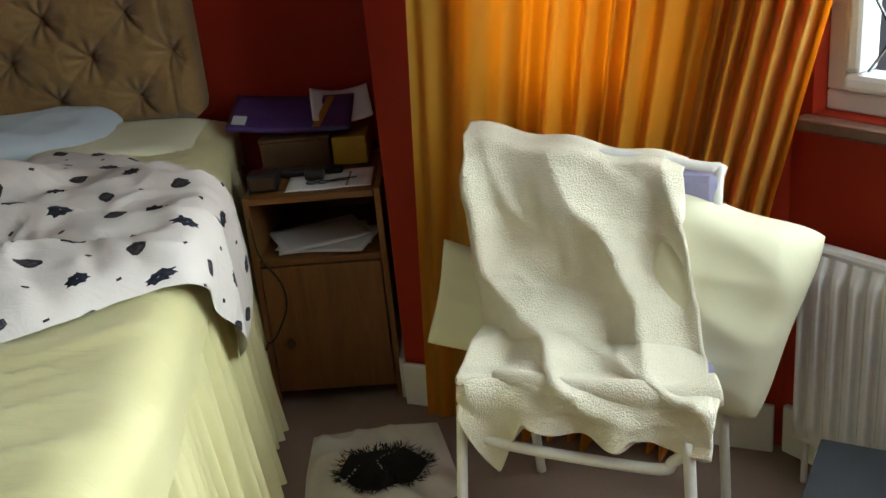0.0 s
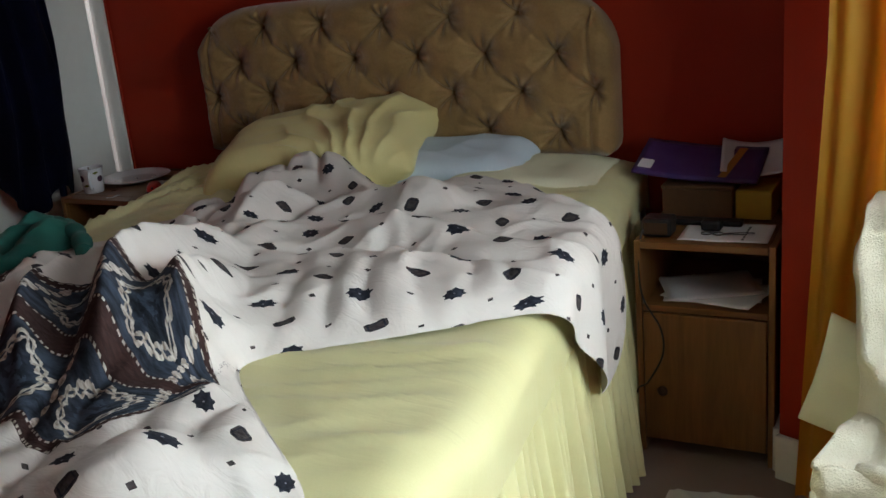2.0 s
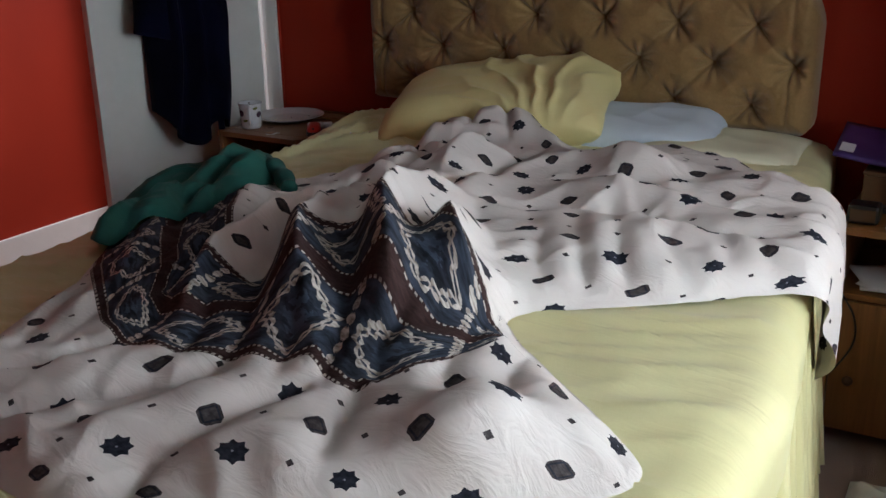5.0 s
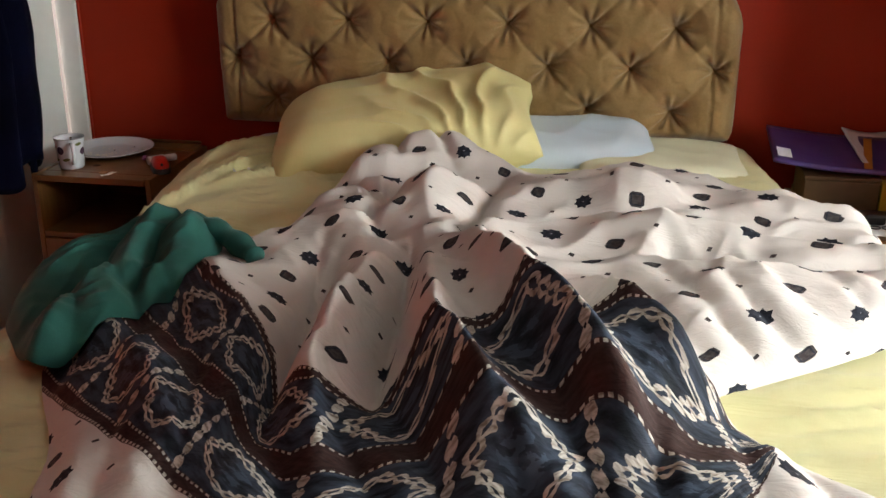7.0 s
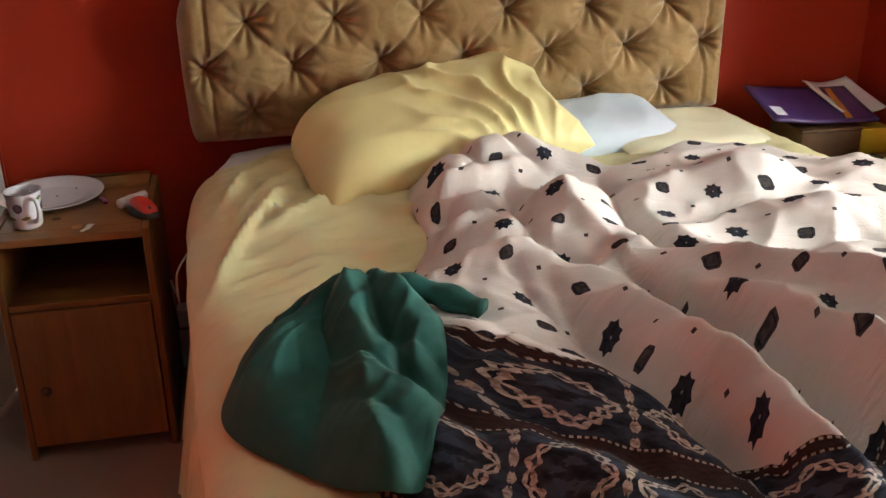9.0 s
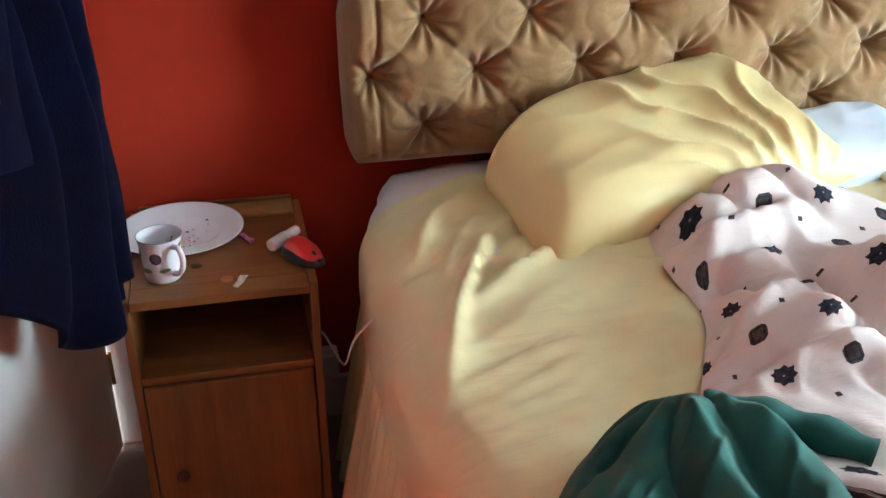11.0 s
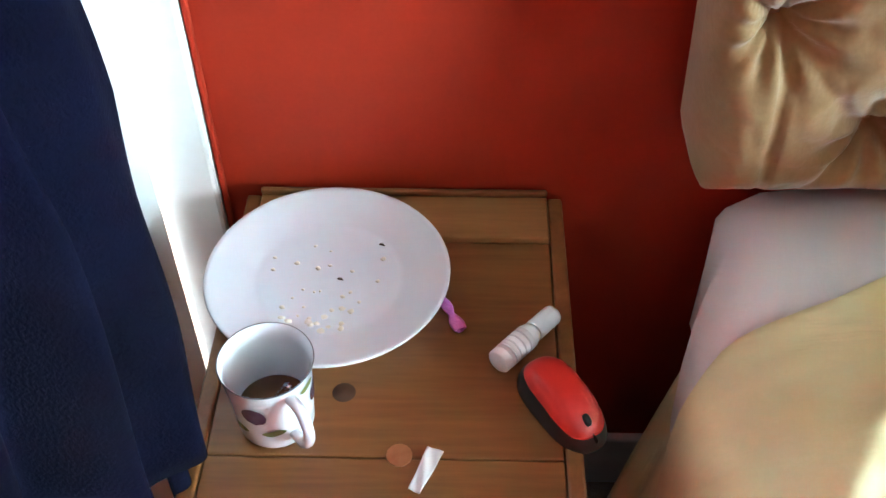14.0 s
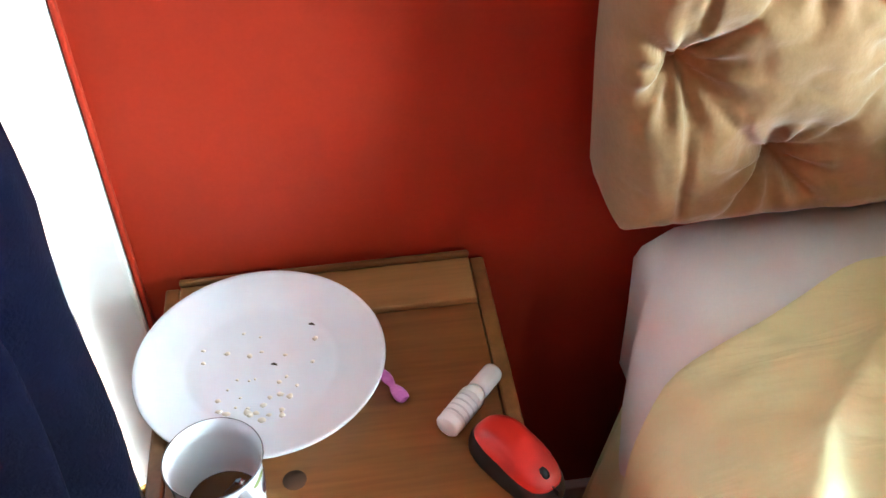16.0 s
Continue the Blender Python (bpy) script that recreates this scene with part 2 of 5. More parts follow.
def duvet_cloth():
    """White cotton printed with stars and lozenges, and one dark band of chains. Map 'print' is the cloth in metres, 'band' runs along and across the band."""
    m, t, b = material("printed_duvet_cotton")

    def uv(name):
        n = t.nodes.new("ShaderNodeUVMap")
        n.uv_map = name
        s = t.nodes.new("ShaderNodeSeparateXYZ")
        t.links.new(n.outputs[0], s.inputs[0])
        return Val(t, s.outputs[0]), Val(t, s.outputs[1]), n.outputs[0]

    x, y, vec = uv("print")
    kx, ky = 0.185, 0.100
    gx, gy = x / kx, y / ky
    row = gy.floor()
    shift = (row * 0.5).fract()
    cx = gx + shift
    lx, ly = (cx.fract() - 0.5) * kx, (gy.fract() - 0.5) * ky
    r = (lx * lx + ly * ly).op("SQRT")
    ang = ly.op("ARCTAN2", lx)
    wob = (ang * 4.0).cos().abs()
    star = r.lt(wob * -0.0060 + 0.0255)
    dot = r.lt(0.0022)
    dia = (lx.abs() + ly.abs())
    loz = dia.lt(0.0255).op("MULTIPLY", lx.abs().max(ly.abs()).lt(0.0205))
    ring = ((dia - 0.0178).abs()).lt(0.0022)
    is_star = (row * 0.5).fract().gt(0.25)
    sx = ((cx + 0.5).fract() - 0.5) * kx
    small = (sx.abs() + (ly).abs()).lt(0.0075)
    navy = noise_val(t, vec, 90, 2)
    base_f = noise_val(t, vec, 3.0, 3)
    base = ramp(t, base_f, [(0.3, (0.64, 0.59, 0.565)), (0.7, (0.73, 0.69, 0.66))])
    ink = ramp(t, navy, [(0.35, (0.006, 0.008, 0.016)), (0.7, (0.030, 0.034, 0.052))])
    ink2 = ramp(t, navy, [(0.35, (0.030, 0.024, 0.026)), (0.7, (0.085, 0.072, 0.075))])
    col1 = mix(t, (star * is_star).min(1.0), base, ink)
    col1 = mix(t, (loz * (is_star * -1.0 + 1.0)).min(1.0), col1, ink2)
    col1 = mix(t, (ring * loz * (is_star * -1.0 + 1.0)).min(1.0), col1, ink)
    col1 = mix(t, small, col1, ink2)
    col1 = mix(t, dot * is_star, col1, (0.25, 0.25, 0.3))
    # the band
    u, w, vec2 = uv("band")
    on = w.gt(0.0) * w.lt(1.0)
    uu = u / 0.19
    w2 = (w * 2.0).fract()
    cu, cw = (uu.fract() - 0.5) * 2.0, (w2 - 0.5) * 2.7
    n1 = noise_val(t, vec2, 22, 3)
    rad = (cu.abs().op("POWER", 1.3) + cw.abs().op("POWER", 1.3)).op("POWER", 0.77) + (n1 - 0.5) * 0.34
    a2 = cw.op("ARCTAN2", cu)
    links = ((a2 * 8.0).sin() * 0.085).abs()
    chain = ((rad - 0.72).abs()).lt(links + 0.062)
    hole = ((rad - 0.72).abs()).lt(links * 0.62 - 0.012)
    chain2 = ((cu.abs() - 0.97).abs() + (n1 - 0.5) * 0.10).lt((((cw * 9.0).sin() * 0.07).abs()) - 0.01)
    brown_f = noise_val(t, vec2, 60, 2)
    dark = ramp(t, n1, [(0.36, (0.009, 0.012, 0.019)), (0.62, (0.045, 0.060, 0.092))])
    brown = ramp(t, brown_f, [(0.3, (0.027, 0.012, 0.012)), (0.7, (0.055, 0.026, 0.024))])
    cream = ramp(t, brown_f, [(0.32, (0.20, 0.155, 0.125)), (0.62, (0.62, 0.57, 0.52))])
    blue = (rad - 0.25).abs().lt(0.14)
    cb = mix(t, blue * n1.gt(0.5), dark, (0.055, 0.075, 0.115))
    cb = mix(t, chain.max(chain2) * (hole * -1.0 + 1.0), cb, cream)
    edge = (w2 - 0.5).abs().gt(0.36)
    cb = mix(t, edge, cb, brown)
    dots = ((w2 - 0.5).abs() - 0.375).abs().lt(0.011) * (u / 0.012).fract().gt(0.45)
    dots2 = ((w - 0.5).abs() - 0.49).abs().lt(0.007) * (u / 0.012).fract().gt(0.45)
    cb = mix(t, dots.max(dots2), cb, cream)
    t.links.new(mix(t, on, col1, cb), b.inputs["Base Color"])
    b.inputs["Roughness"].default_value, b.inputs["Specular IOR Level"].default_value = 0.8, 0.25
    fine = noise_val(t, coords(t, "Object", (1, 2.2, 1), (0, 0, 0.4)), 11, 4, 0.55, 1.0)
    bump(t, b, (fine - 0.5).abs() * -1.4 + noise_val(t, coords(t), 300, 2) * 0.04, 0.42, 0.010)
    return m


DUVET = duvet_cloth()


# ---- building tools ----
def mesh_of(name, bm, mat, smooth=True):
    me = bpy.data.meshes.new(name)
    bm.normal_update()
    bm.to_mesh(me)
    bm.free()
    for p in me.polygons:
        p.use_smooth = smooth
    for k in (mat if isinstance(mat, (list, tuple)) else [mat]):
        me.materials.append(k)
    return me


def part(name, bm, mat, parent=None, label="", smooth=True):
    ob = new(name, mesh_of(name, bm, mat, smooth))
    if parent is not None:
        ob.parent = parent
    if label:
        ob["label"] = label
    return ob


def thing(name, label, category, at=(0, 0, 0), rz=0, group="", kind=""):
    ob = new(name)
    ob.empty_display_size = 0.1
    ob.matrix_world = pose(*at, 0, 0, rz)
    return tagged(ob, label, category, group, kind)


def box_bm(x0, x1, y0, y1, z0, z1, bevel=0.0, bm=None, seg=2):
    own = bm is None
    bm = bm or bmesh.new()
    geo = bmesh.ops.create_cube(bm, size=1.0)["verts"]
    for v in geo:
        v.co = Vector(((x0 + x1) / 2 + v.co.x * (x1 - x0), (y0 + y1) / 2 + v.co.y * (y1 - y0), (z0 + z1) / 2 + v.co.z * (z1 - z0)))
    if bevel:
        edges = list({e for v in geo for e in v.link_edges})
        bmesh.ops.bevel(bm, geom=edges, offset=bevel, segments=seg, profile=0.5, affect="EDGES")
    return bm


def boxed(name, dims, mat, parent=None, bevel=0.004, label=""):
    return part(name, box_bm(*dims, bevel), mat, parent, label, smooth=False)


def tube_bm(points, radius, sides=10, bm=None, closed_ends=True):
    """A round tube along a smooth line through the points."""
    bm = bm or bmesh.new()
    pts = [Vector(p) for p in points]
    fine = []
    for i in range(len(pts) - 1):
        p0, p1, p2, p3 = pts[max(i - 1, 0)], pts[i], pts[i + 1], pts[min(i + 2, len(pts) - 1)]
        for k in range(6):
            s = k / 6
            fine.append(0.5 * ((2 * p1) + (p2 - p0) * s + (2 * p0 - 5 * p1 + 4 * p2 - p3) * s * s + (3 * p1 - p0 - 3 * p2 + p3) * s ** 3))
    fine.append(pts[-1])
    rings, side = [], None
    for i, p in enumerate(fine):
        d = (fine[min(i + 1, len(fine) - 1)] - fine[max(i - 1, 0)]).normalized()
        if side is None:
            side = d.orthogonal().normalized()
        side = (side - d * side.dot(d)).normalized()
        up = d.cross(side)
        rad = radius(i / (len(fine) - 1)) if callable(radius) else radius
        rings.append([bm.verts.new(p + rad * (math.cos(a) * side + math.sin(a) * up)) for a in [2 * math.pi * j / sides for j in range(sides)]])
    for a, b in zip(rings, rings[1:]):
        for j in range(sides):
            bm.faces.new((a[j], a[(j + 1) % sides], b[(j + 1) % sides], b[j]))
    if closed_ends:
        bm.faces.new(rings[0][::-1])
        bm.faces.new(rings[-1])
    return bm


def lathe_bm(profile, sides=48, bm=None, centre=(0, 0, 0)):
    """A turned shape from (radius, height) pairs, closed where the radius is 0."""
    bm = bm or bmesh.new()
    c = Vector(centre)
    rings = []
    for r, z in profile:
        if r < 1e-6:
            rings.append([bm.verts.new(c + Vector((0, 0, z)))])
        else:
            rings.append([bm.verts.new(c + Vector((r * math.cos(2 * math.pi * j / sides), r * math.sin(2 * math.pi * j / sides), z))) for j in range(sides)])
    for a, b in zip(rings, rings[1:]):
        for j in range(sides):
            k = (j + 1) % sides
            if len(a) == 1 and len(b) == 1:
                continue
            if len(a) == 1:
                bm.faces.new((a[0], b[j], b[k]))
            elif len(b) == 1:
                bm.faces.new((a[j], a[k], b[0]))
            else:
                bm.faces.new((a[j], a[k], b[k], b[j]))
    bmesh.ops.recalc_face_normals(bm, faces=bm.faces[:])
    return bm


def sheet_bm(fn, nu, nv, thick=0.0, bm=None):
    """A surface from fn(u, v) over the unit square; with thickness, a back face and edges."""
    bm = bm or bmesh.new()
    g = [[bm.verts.new(fn(i / nu, j / nv)) for j in range(nv + 1)] for i in range(nu + 1)]
    for i in range(nu):
        for j in range(nv):
            bm.faces.new((g[i][j], g[i + 1][j], g[i + 1][j + 1], g[i][j + 1]))
    if thick:
        bm.normal_update()
        back = [[bm.verts.new(v.co - v.normal * thick) for v in row] for row in g]
        for i in range(nu):
            for j in range(nv):
                bm.faces.new((back[i][j], back[i][j + 1], back[i + 1][j + 1], back[i + 1][j]))
        rim = [(i, 0) for i in range(nu)] + [(nu, j) for j in range(nv)] + [(i, nv) for i in range(nu, 0, -1)] + [(0, j) for j in range(nv, 0, -1)]
        for a, b in zip(rim, rim[1:] + rim[:1]):
            bm.faces.new((g[a[0]][a[1]], back[a[0]][a[1]], back[b[0]][b[1]], g[b[0]][b[1]]))
    return bm


def nz(x, y, z=0.0):
    return noise.noise(Vector((x, y, z)))


def ridge(x, y, z=0.0):
    return 1 - abs(2 * nz(x, y, z))


def smooth_loop(pts, rounds=3):
    p = [Vector(q) for q in pts]
    for _ in range(rounds):
        q = []
        for a, b in zip(p, p[1:] + p[:1]):
            q += [a * 0.75 + b * 0.25, a * 0.25 + b * 0.75]
        p = q
    return p


def fold_height(folds, x, y):
    """Sum of long creases; each is (height, half width, points), with a rounded crest and fading ends."""
    h = 0.0
    for amp, wide, pts in folds:
        best, n = 9.0, len(pts) - 1
        for i in range(n):
            ax, ay = pts[i]
            dx, dy = pts[i + 1][0] - ax, pts[i + 1][1] - ay
            k = ((x - ax) * dx + (y - ay) * dy) / (dx * dx + dy * dy)
            k = 0.0 if k < 0 else 1.0 if k > 1 else k
            d = math.hypot(x - ax - k * dx, y - ay - k * dy)
            if d < best:
                best, s = d, (i + k) / n
        if best < wide * 4:
            h += amp * math.exp(-(best / wide) ** 1.5) * min(1.0, 0.12 + 3.6 * s * (1 - s))
    return h


def along(table, x):
    """Linear interpolation in (x, y) pairs."""
    if x <= table[0][0]:
        return table[0][1]
    for (a, b), (c, d) in zip(table, table[1:]):
        if x <= c:
            return b + (d - b) * (x - a) / (c - a)
    return table[-1][1]


# ---- the room ----
def wall_piece(name, p0, p1, height=2.45, openings=(), thick=0.14, mat=WALL):
    """A wall from p0 to p1 with its outside to the left; openings as (s0, s1, z0, z1) along it."""
    a, b = Vector((*p0, 0)), Vector((*p1, 0))
    length = (b - a).length
    bm = bmesh.new()
    cuts = sorted({0.0, length, *[o[0] for o in openings], *[o[1] for o in openings]})
    for s0, s1 in zip(cuts, cuts[1:]):
        spans = [(0.0, height)]
        for o in openings:
            if o[0] <= s0 + 1e-6 and o[1] >= s1 - 1e-6:
                spans = [(0.0, o[2]), (o[3], height)]
        for z0, z1 in spans:
            if z1 - z0 > 0.01:
                box_bm(s0, s1, 0, thick, z0, z1, 0, bm)
    ob = part(name, bm, mat, smooth=False)
    d = (b - a).normalized()
    ob.matrix_world = Matrix.Translation(a) @ Matrix.Rotation(math.atan2(d.y, d.x), 4, "Z")
    return tagged(ob, "painted plaster wall in deep red", "wall", kind="structure"), ob.matrix_world


floor = part("floor", box_bm(-2.6, 3.1, -4.9, 1.9, -0.12, 0.0), CARPET, smooth=False)
tagged(floor, "pinkish brown fitted carpet", "floor", kind="structure")
# unseen ceiling closing the room; its grey is kept dark to cut bounced light
ceiling = part("ceiling", box_bm(-2.6, 3.1, -4.9, 1.9, 2.45, 2.55), CEIL, smooth=False)
tagged(ceiling, "plain mid-grey ceiling, out of view", "ceiling", kind="structure")
wall_piece("wall_north_right", (-1.31, 0), (1.61, 0))
wall_piece("wall_north_left", (-2.40, 0), (-1.31, 0), openings=[(0.33, 1.09, 0.0, 2.02)])
wall_piece("wall_east_stub", (1.47, 0), (1.47, -0.55))
BAY = [(1.47, -0.55), (2.42, -0.925), (2.81, -1.455), (2.85, -3.05), (2.42, -3.62), (1.47, -3.95)]
bay_frames = []
for i, (p, q) in enumerate(zip(BAY, BAY[1:])):
    n = (Vector(q) - Vector(p)).length
    cut = ((0.30, 0.80), (0.05, n - 0.05), (0.08, 1.25))[i] if i < 3 else None
    _, mw = wall_piece("wall_bay_%d" % (i + 1), p, q, openings=[(*cut, 0.86, 2.12)] if cut else [])
    if cut:
        bay_frames.append((mw, cut))
wall_piece("wall_east_far", (1.47, -3.95), (1.47, -4.7))
wall_piece("wall_south", (1.61, -4.7), (-2.40, -4.7))
wall_piece("wall_west", (-2.25, -4.7), (-2.25, 0))

# daylight through the bay
for i, watts in ((0, 14), (1, 36), (2, 62)):
    mw, (s0, s1) = bay_frames[i]
    c = mw @ Vector(((s0 + s1) / 2, 0.17, 1.5))
    window_light("window_daylight_%d" % (i + 1), c, mw.to_3x3() @ Vector((0, -1, -0.12)), s1 - s0 - 0.05, 1.2, watts, (0.87, 0.99, 0.98))


def skirting(p0, p1, h=0.13):
    a, b = Vector((*p0, 0)), Vector((*p1, 0))
    n = (b - a).length
    bm = box_bm(0, n, -0.018, -0.001, 0, h, 0.004)
    ob = part("baseboard", bm, GLOSS, smooth=False)
    d = (b - a).normalized()
    ob.matrix_world = Matrix.Translation(a) @ Matrix.Rotation(math.atan2(d.y, d.x), 4, "Z")
    return tagged(ob, "white gloss skirting board along the wall", "baseboard", kind="structure")


skirting((-1.235, 0), (1.45, 0))
skirting((1.47, -0.57), (2.40, -0.938))
skirting((2.43, -0.938), (2.80, -1.441))
skirting((2.812, -1.50), (2.848, -3.0))
skirting((1.4, -4.7), (-2.2, -4.7))
skirting((-2.25, -4.65), (-2.25, -0.02))
skirting((1.47, -0.02), (1.47, -0.55))


# ---- windows ----
def window(i, mw, cut):
    w0, w1, z0, z1 = *cut, 0.86, 2.12
    fw, cw = 0.045, 0.040
    w = thing("window_%d" % (i + 1), "white plastic window with leaded diamond panes", "window", kind="structure")
    w.matrix_world = mw
    mid = (w0 + w1) / 2
    bm = bmesh.new()
    for d in ((w0, w1, 0.045, 0.115, z0, z0 + fw), (w0, w1, 0.045, 0.115, z1 - fw, z1), (w0, w0 + fw, 0.045, 0.115, z0 + fw, z1 - fw), (w1 - fw, w1, 0.045, 0.115, z0 + fw, z1 - fw)):
        box_bm(*d, 0.006, bm)
    part("window_frame", bm, PVC, w, smooth=False)
    bm = bmesh.new()
    a, b, c, d = w0 + fw + 0.002, w1 - fw - 0.002, z0 + fw + 0.002, z1 - fw - 0.002
    for e in ((a, b, 0.03, 0.10, c, c + cw), (a, b, 0.03, 0.10, d - cw, d), (a, a + cw, 0.03, 0.10, c + cw, d - cw), (b - cw, b, 0.03, 0.10, c + cw, d - cw)):
        box_bm(*e, 0.012, bm)
    part("casement", bm, PVC, w, smooth=False)
    pane = part("pane", box_bm(a + cw + 0.001, b - cw - 0.001, 0.060, 0.064, c + cw + 0.001, d - cw - 0.001), GLASS, w, smooth=False)
    pane.visible_shadow = False
    a, b, c, d = a + cw + 0.002, b - cw - 0.002, c + cw + 0.002, d - cw - 0.002
    bm = bmesh.new()
    step = 0.16
    for sgn in (1, -1):
        k = -20
        while k < 20:
            pts = []
            for s in (a, b):
                pts.append((s, c + sgn * (s - a) * 1.5 + k * step))
            (s0, y0), (s1, y1) = pts
            if max(y0, y1) > c and min(y0, y1) < d:
                def clip(t):
                    return (s0 + (s1 - s0) * t, y0 + (y1 - y0) * t)
                ts = sorted(((c - y0) / (y1 - y0), (d - y0) / (y1 - y0)))
                t0, t1 = max(0, ts[0]), min(1, ts[1])
                if t1 - t0 > 0.02:
                    p, q = clip(t0), clip(t1)
                    tube_bm([(p[0], 0.057, p[1]), (q[0], 0.057, q[1])], 0.0035, 4, bm)
            k += 1
    part("leading", bm, LEAD, w, "grey lead lattice", smooth=False)
    bm = box_bm(w0 - 0.02, w1 + 0.02, -0.045 if i else -0.012, 0.04, z0 - 0.03, z0 - 0.002, 0.006)
    part("window_sill", bm, SILL, w, "dark brown window board", smooth=False)


for i, (mw, cut) in enumerate(bay_frames):
    window(i, mw, cut)

ground = part("ground", box_bm(-60, 90, -90, 60, -0.9, -0.6), GRASS, smooth=False)
tagged(ground, "green lawn outside the window", "ground", kind="structure")
path_out = part("pavement", box_bm(4.2, 9.5, -40, 30, -0.6, -0.57), PAVING, smooth=False)
tagged(path_out, "pale paved drive outside", "pavement", kind="structure")

# ---- hall behind the open door ----
hall = part("wall_hall", box_bm(-2.6, -0.2, 1.5, 1.62, 0, 2.45), CEIL, smooth=False)
tagged(hall, "plain white hall wall behind the doorway", "wall", kind="structure")
for nm, d in (("wall_hall_left", (-2.72, -2.6, 0.14, 1.62, 0, 2.45)), ("wall_hall_right", (-0.32, -0.2, 0.14, 1.5, 0, 2.45))):
    tagged(part(nm, box_bm(*d), CEIL, smooth=False), "plain white hall wall", "wall", kind="structure")
window_light("hall_light", (-1.3, 0.9, 2.38), (0, 0, -1), 0.5, 0.5, 120, (1, 0.97, 0.95))

# door frame and the open leaf
frame_ob = thing("door_frame", "white gloss wooden door frame", "door frame", kind="structure")
part("architrave", box_bm(-1.312, -1.236, -0.018, -0.001, 0, 2.085, 0.006), GLOSS, frame_ob, smooth=False)
part("architrave", box_bm(-2.134, -2.070, -0.018, -0.001, 0, 2.085, 0.006), GLOSS, frame_ob, smooth=False)
part("architrave", box_bm(-2.069, -1.313, -0.018, -0.001, 2.022, 2.085, 0.006), GLOSS, frame_ob, smooth=False)
part("lining", box_bm(-1.3095, -1.302, 0.0, 0.14, 0, 2.015, 0.001), GLOSS, frame_ob, smooth=False)
part("lining", box_bm(-2.068, -2.060, 0.0, 0.14, 0, 2.015, 0.001), GLOSS, frame_ob, smooth=False)
paint_edge = part("paint_edge", box_bm(-1.2345, -1.228, -0.012, -0.001, 0.14, 2.085, 0.002), WALL, frame_ob, smooth=False)

DOOR_AT = (-1.324, -0.030, 0)
DOOR_TURN = 256.5
door = thing("door_1", "white painted door standing open into the room", "door", DOOR_AT, DOOR_TURN, kind="structure")
part("leaf", box_bm(0.004, 0.748, -0.02, 0.02, 0.012, 1.99, 0.003), DOORW, door, smooth=False)
for z in (0.25, 1.75):
    part("hinge", tube_bm([(0.0, 0.022, z - 0.045), (0.0, 0.022, z + 0.045)], 0.006, 8), BRASS, door, smooth=True)
bm = box_bm(0.69, 0.735, 0.0205, 0.027, 1.17, 1.35, 0.002)
handle = part("door_handle", bm, BRASS, door, "brass lever handle", smooth=False)
part("lever", tube_bm([(0.712, 0.027, 1.29), (0.712, 0.062, 1.29), (0.70, 0.070, 1.29), (0.61, 0.070, 1.285)], 0.008, 8), BRASS, handle)
part("hook", tube_bm([(0.37, 0.02, 1.86), (0.37, 0.07, 1.855), (0.37, 0.075, 1.89)], 0.006, 8), BRASS, door)


# ---- dressing gown on the door ----
def gown_fn(u, v):
    # u along the leaf, v from the hook down
    w = 0.05 + 0.95 * min(1.0, v * 3.0) ** 0.6
    s = 0.365 + (u - 0.5) * 0.33 * w + 0.03 * v
    z = 1.84 - 1.13 * v * (1 + 0.05 * math.sin(u * 9 + 1)) - 0.08 * (1 - abs(2 * u - 1)) * v
    fold = 0.5 + 0.5 * math.sin(u * 21 + 1.7 * math.sin(v * 2.2) + 3 * nz(u * 3, v * 1.5))
    belly = math.sin(math.pi * min(max(u, 0), 1)) ** 0.6
    out = 0.030 + 0.166 * belly * min(1, 0.35 + v) + 0.062 * fold * min(1, v * 2) + 0.012 * nz(u * 8, v * 5, 3)
    return Vector((s, out, z))


gown = thing("dressing_gown", "long dark navy dressing gown hanging on the open door", "dressing gown", DOOR_AT, DOOR_TURN)
part("robe_body", sheet_bm(gown_fn, 70, 60, 0.012), ROBE, gown)


def sleeve_fn(u, v):
    a = 2 * math.pi * u
    r = 0.055 + 0.022 * v + 0.008 * math.sin(3 * a + v * 6)
    return Vector((0.455 + 0.10 * v ** 0.6 + r * math.cos(a), 0.105 + 0.6 * r * math.sin(a) + 0.02, 1.70 - 0.68 * v + 0.02 * math.cos(a)))


part("sleeve", sheet_bm(sleeve_fn, 26, 30, 0.006), ROBE, gown)


def belt_fn(u, v):
    return Vector((0.32 + 0.03 * u + 0.02 * v + 0.006 * math.sin(v * 9), 0.215 + 0.012 * math.sin(u * 3.1), 1.18 - 0.56 * v))


part("belt_end", sheet_bm(belt_fn, 6, 40, 0.006), ROBE, gown, "hanging end of the cloth belt")

# ---- curtain ----
curtain = thing("curtain", "floor-length gold cotton curtain drawn across the bay window", "curtain")


def curtain_fn(u, v):
    z = 2.28 - 2.265 * v
    s = along([(0.0, 1.60), (0.5, 1.59), (1.0, 1.53)], v) * (1 - u) + along([(0.0, 2.56), (0.5, 2.46), (0.70, 2.36), (1.0, 2.23)], v) * u
    base = -0.70 - 0.40 * (s - 1.6)
    f = math.sin(u * (62 + 34 * u) + 3.0 * nz(u * 6, v * 0.5) + 1.8 * nz(u * 3, v * 1.2, 4)) * (0.65 + 0.7 * nz(u * 5, v * 0.4, 6) + 0.3 * u)
    g = math.sin(u * 27 + 2.0 * nz(u * 4, v * 0.6, 8))
    amp = 0.024 + 0.010 * v
    off = amp * f + 0.020 * g + 0.02 * nz(u * 9, v * 1.2, 2)
    return Vector((s + 0.37 * off, base + 0.93 * off - 0.012 * v, z))


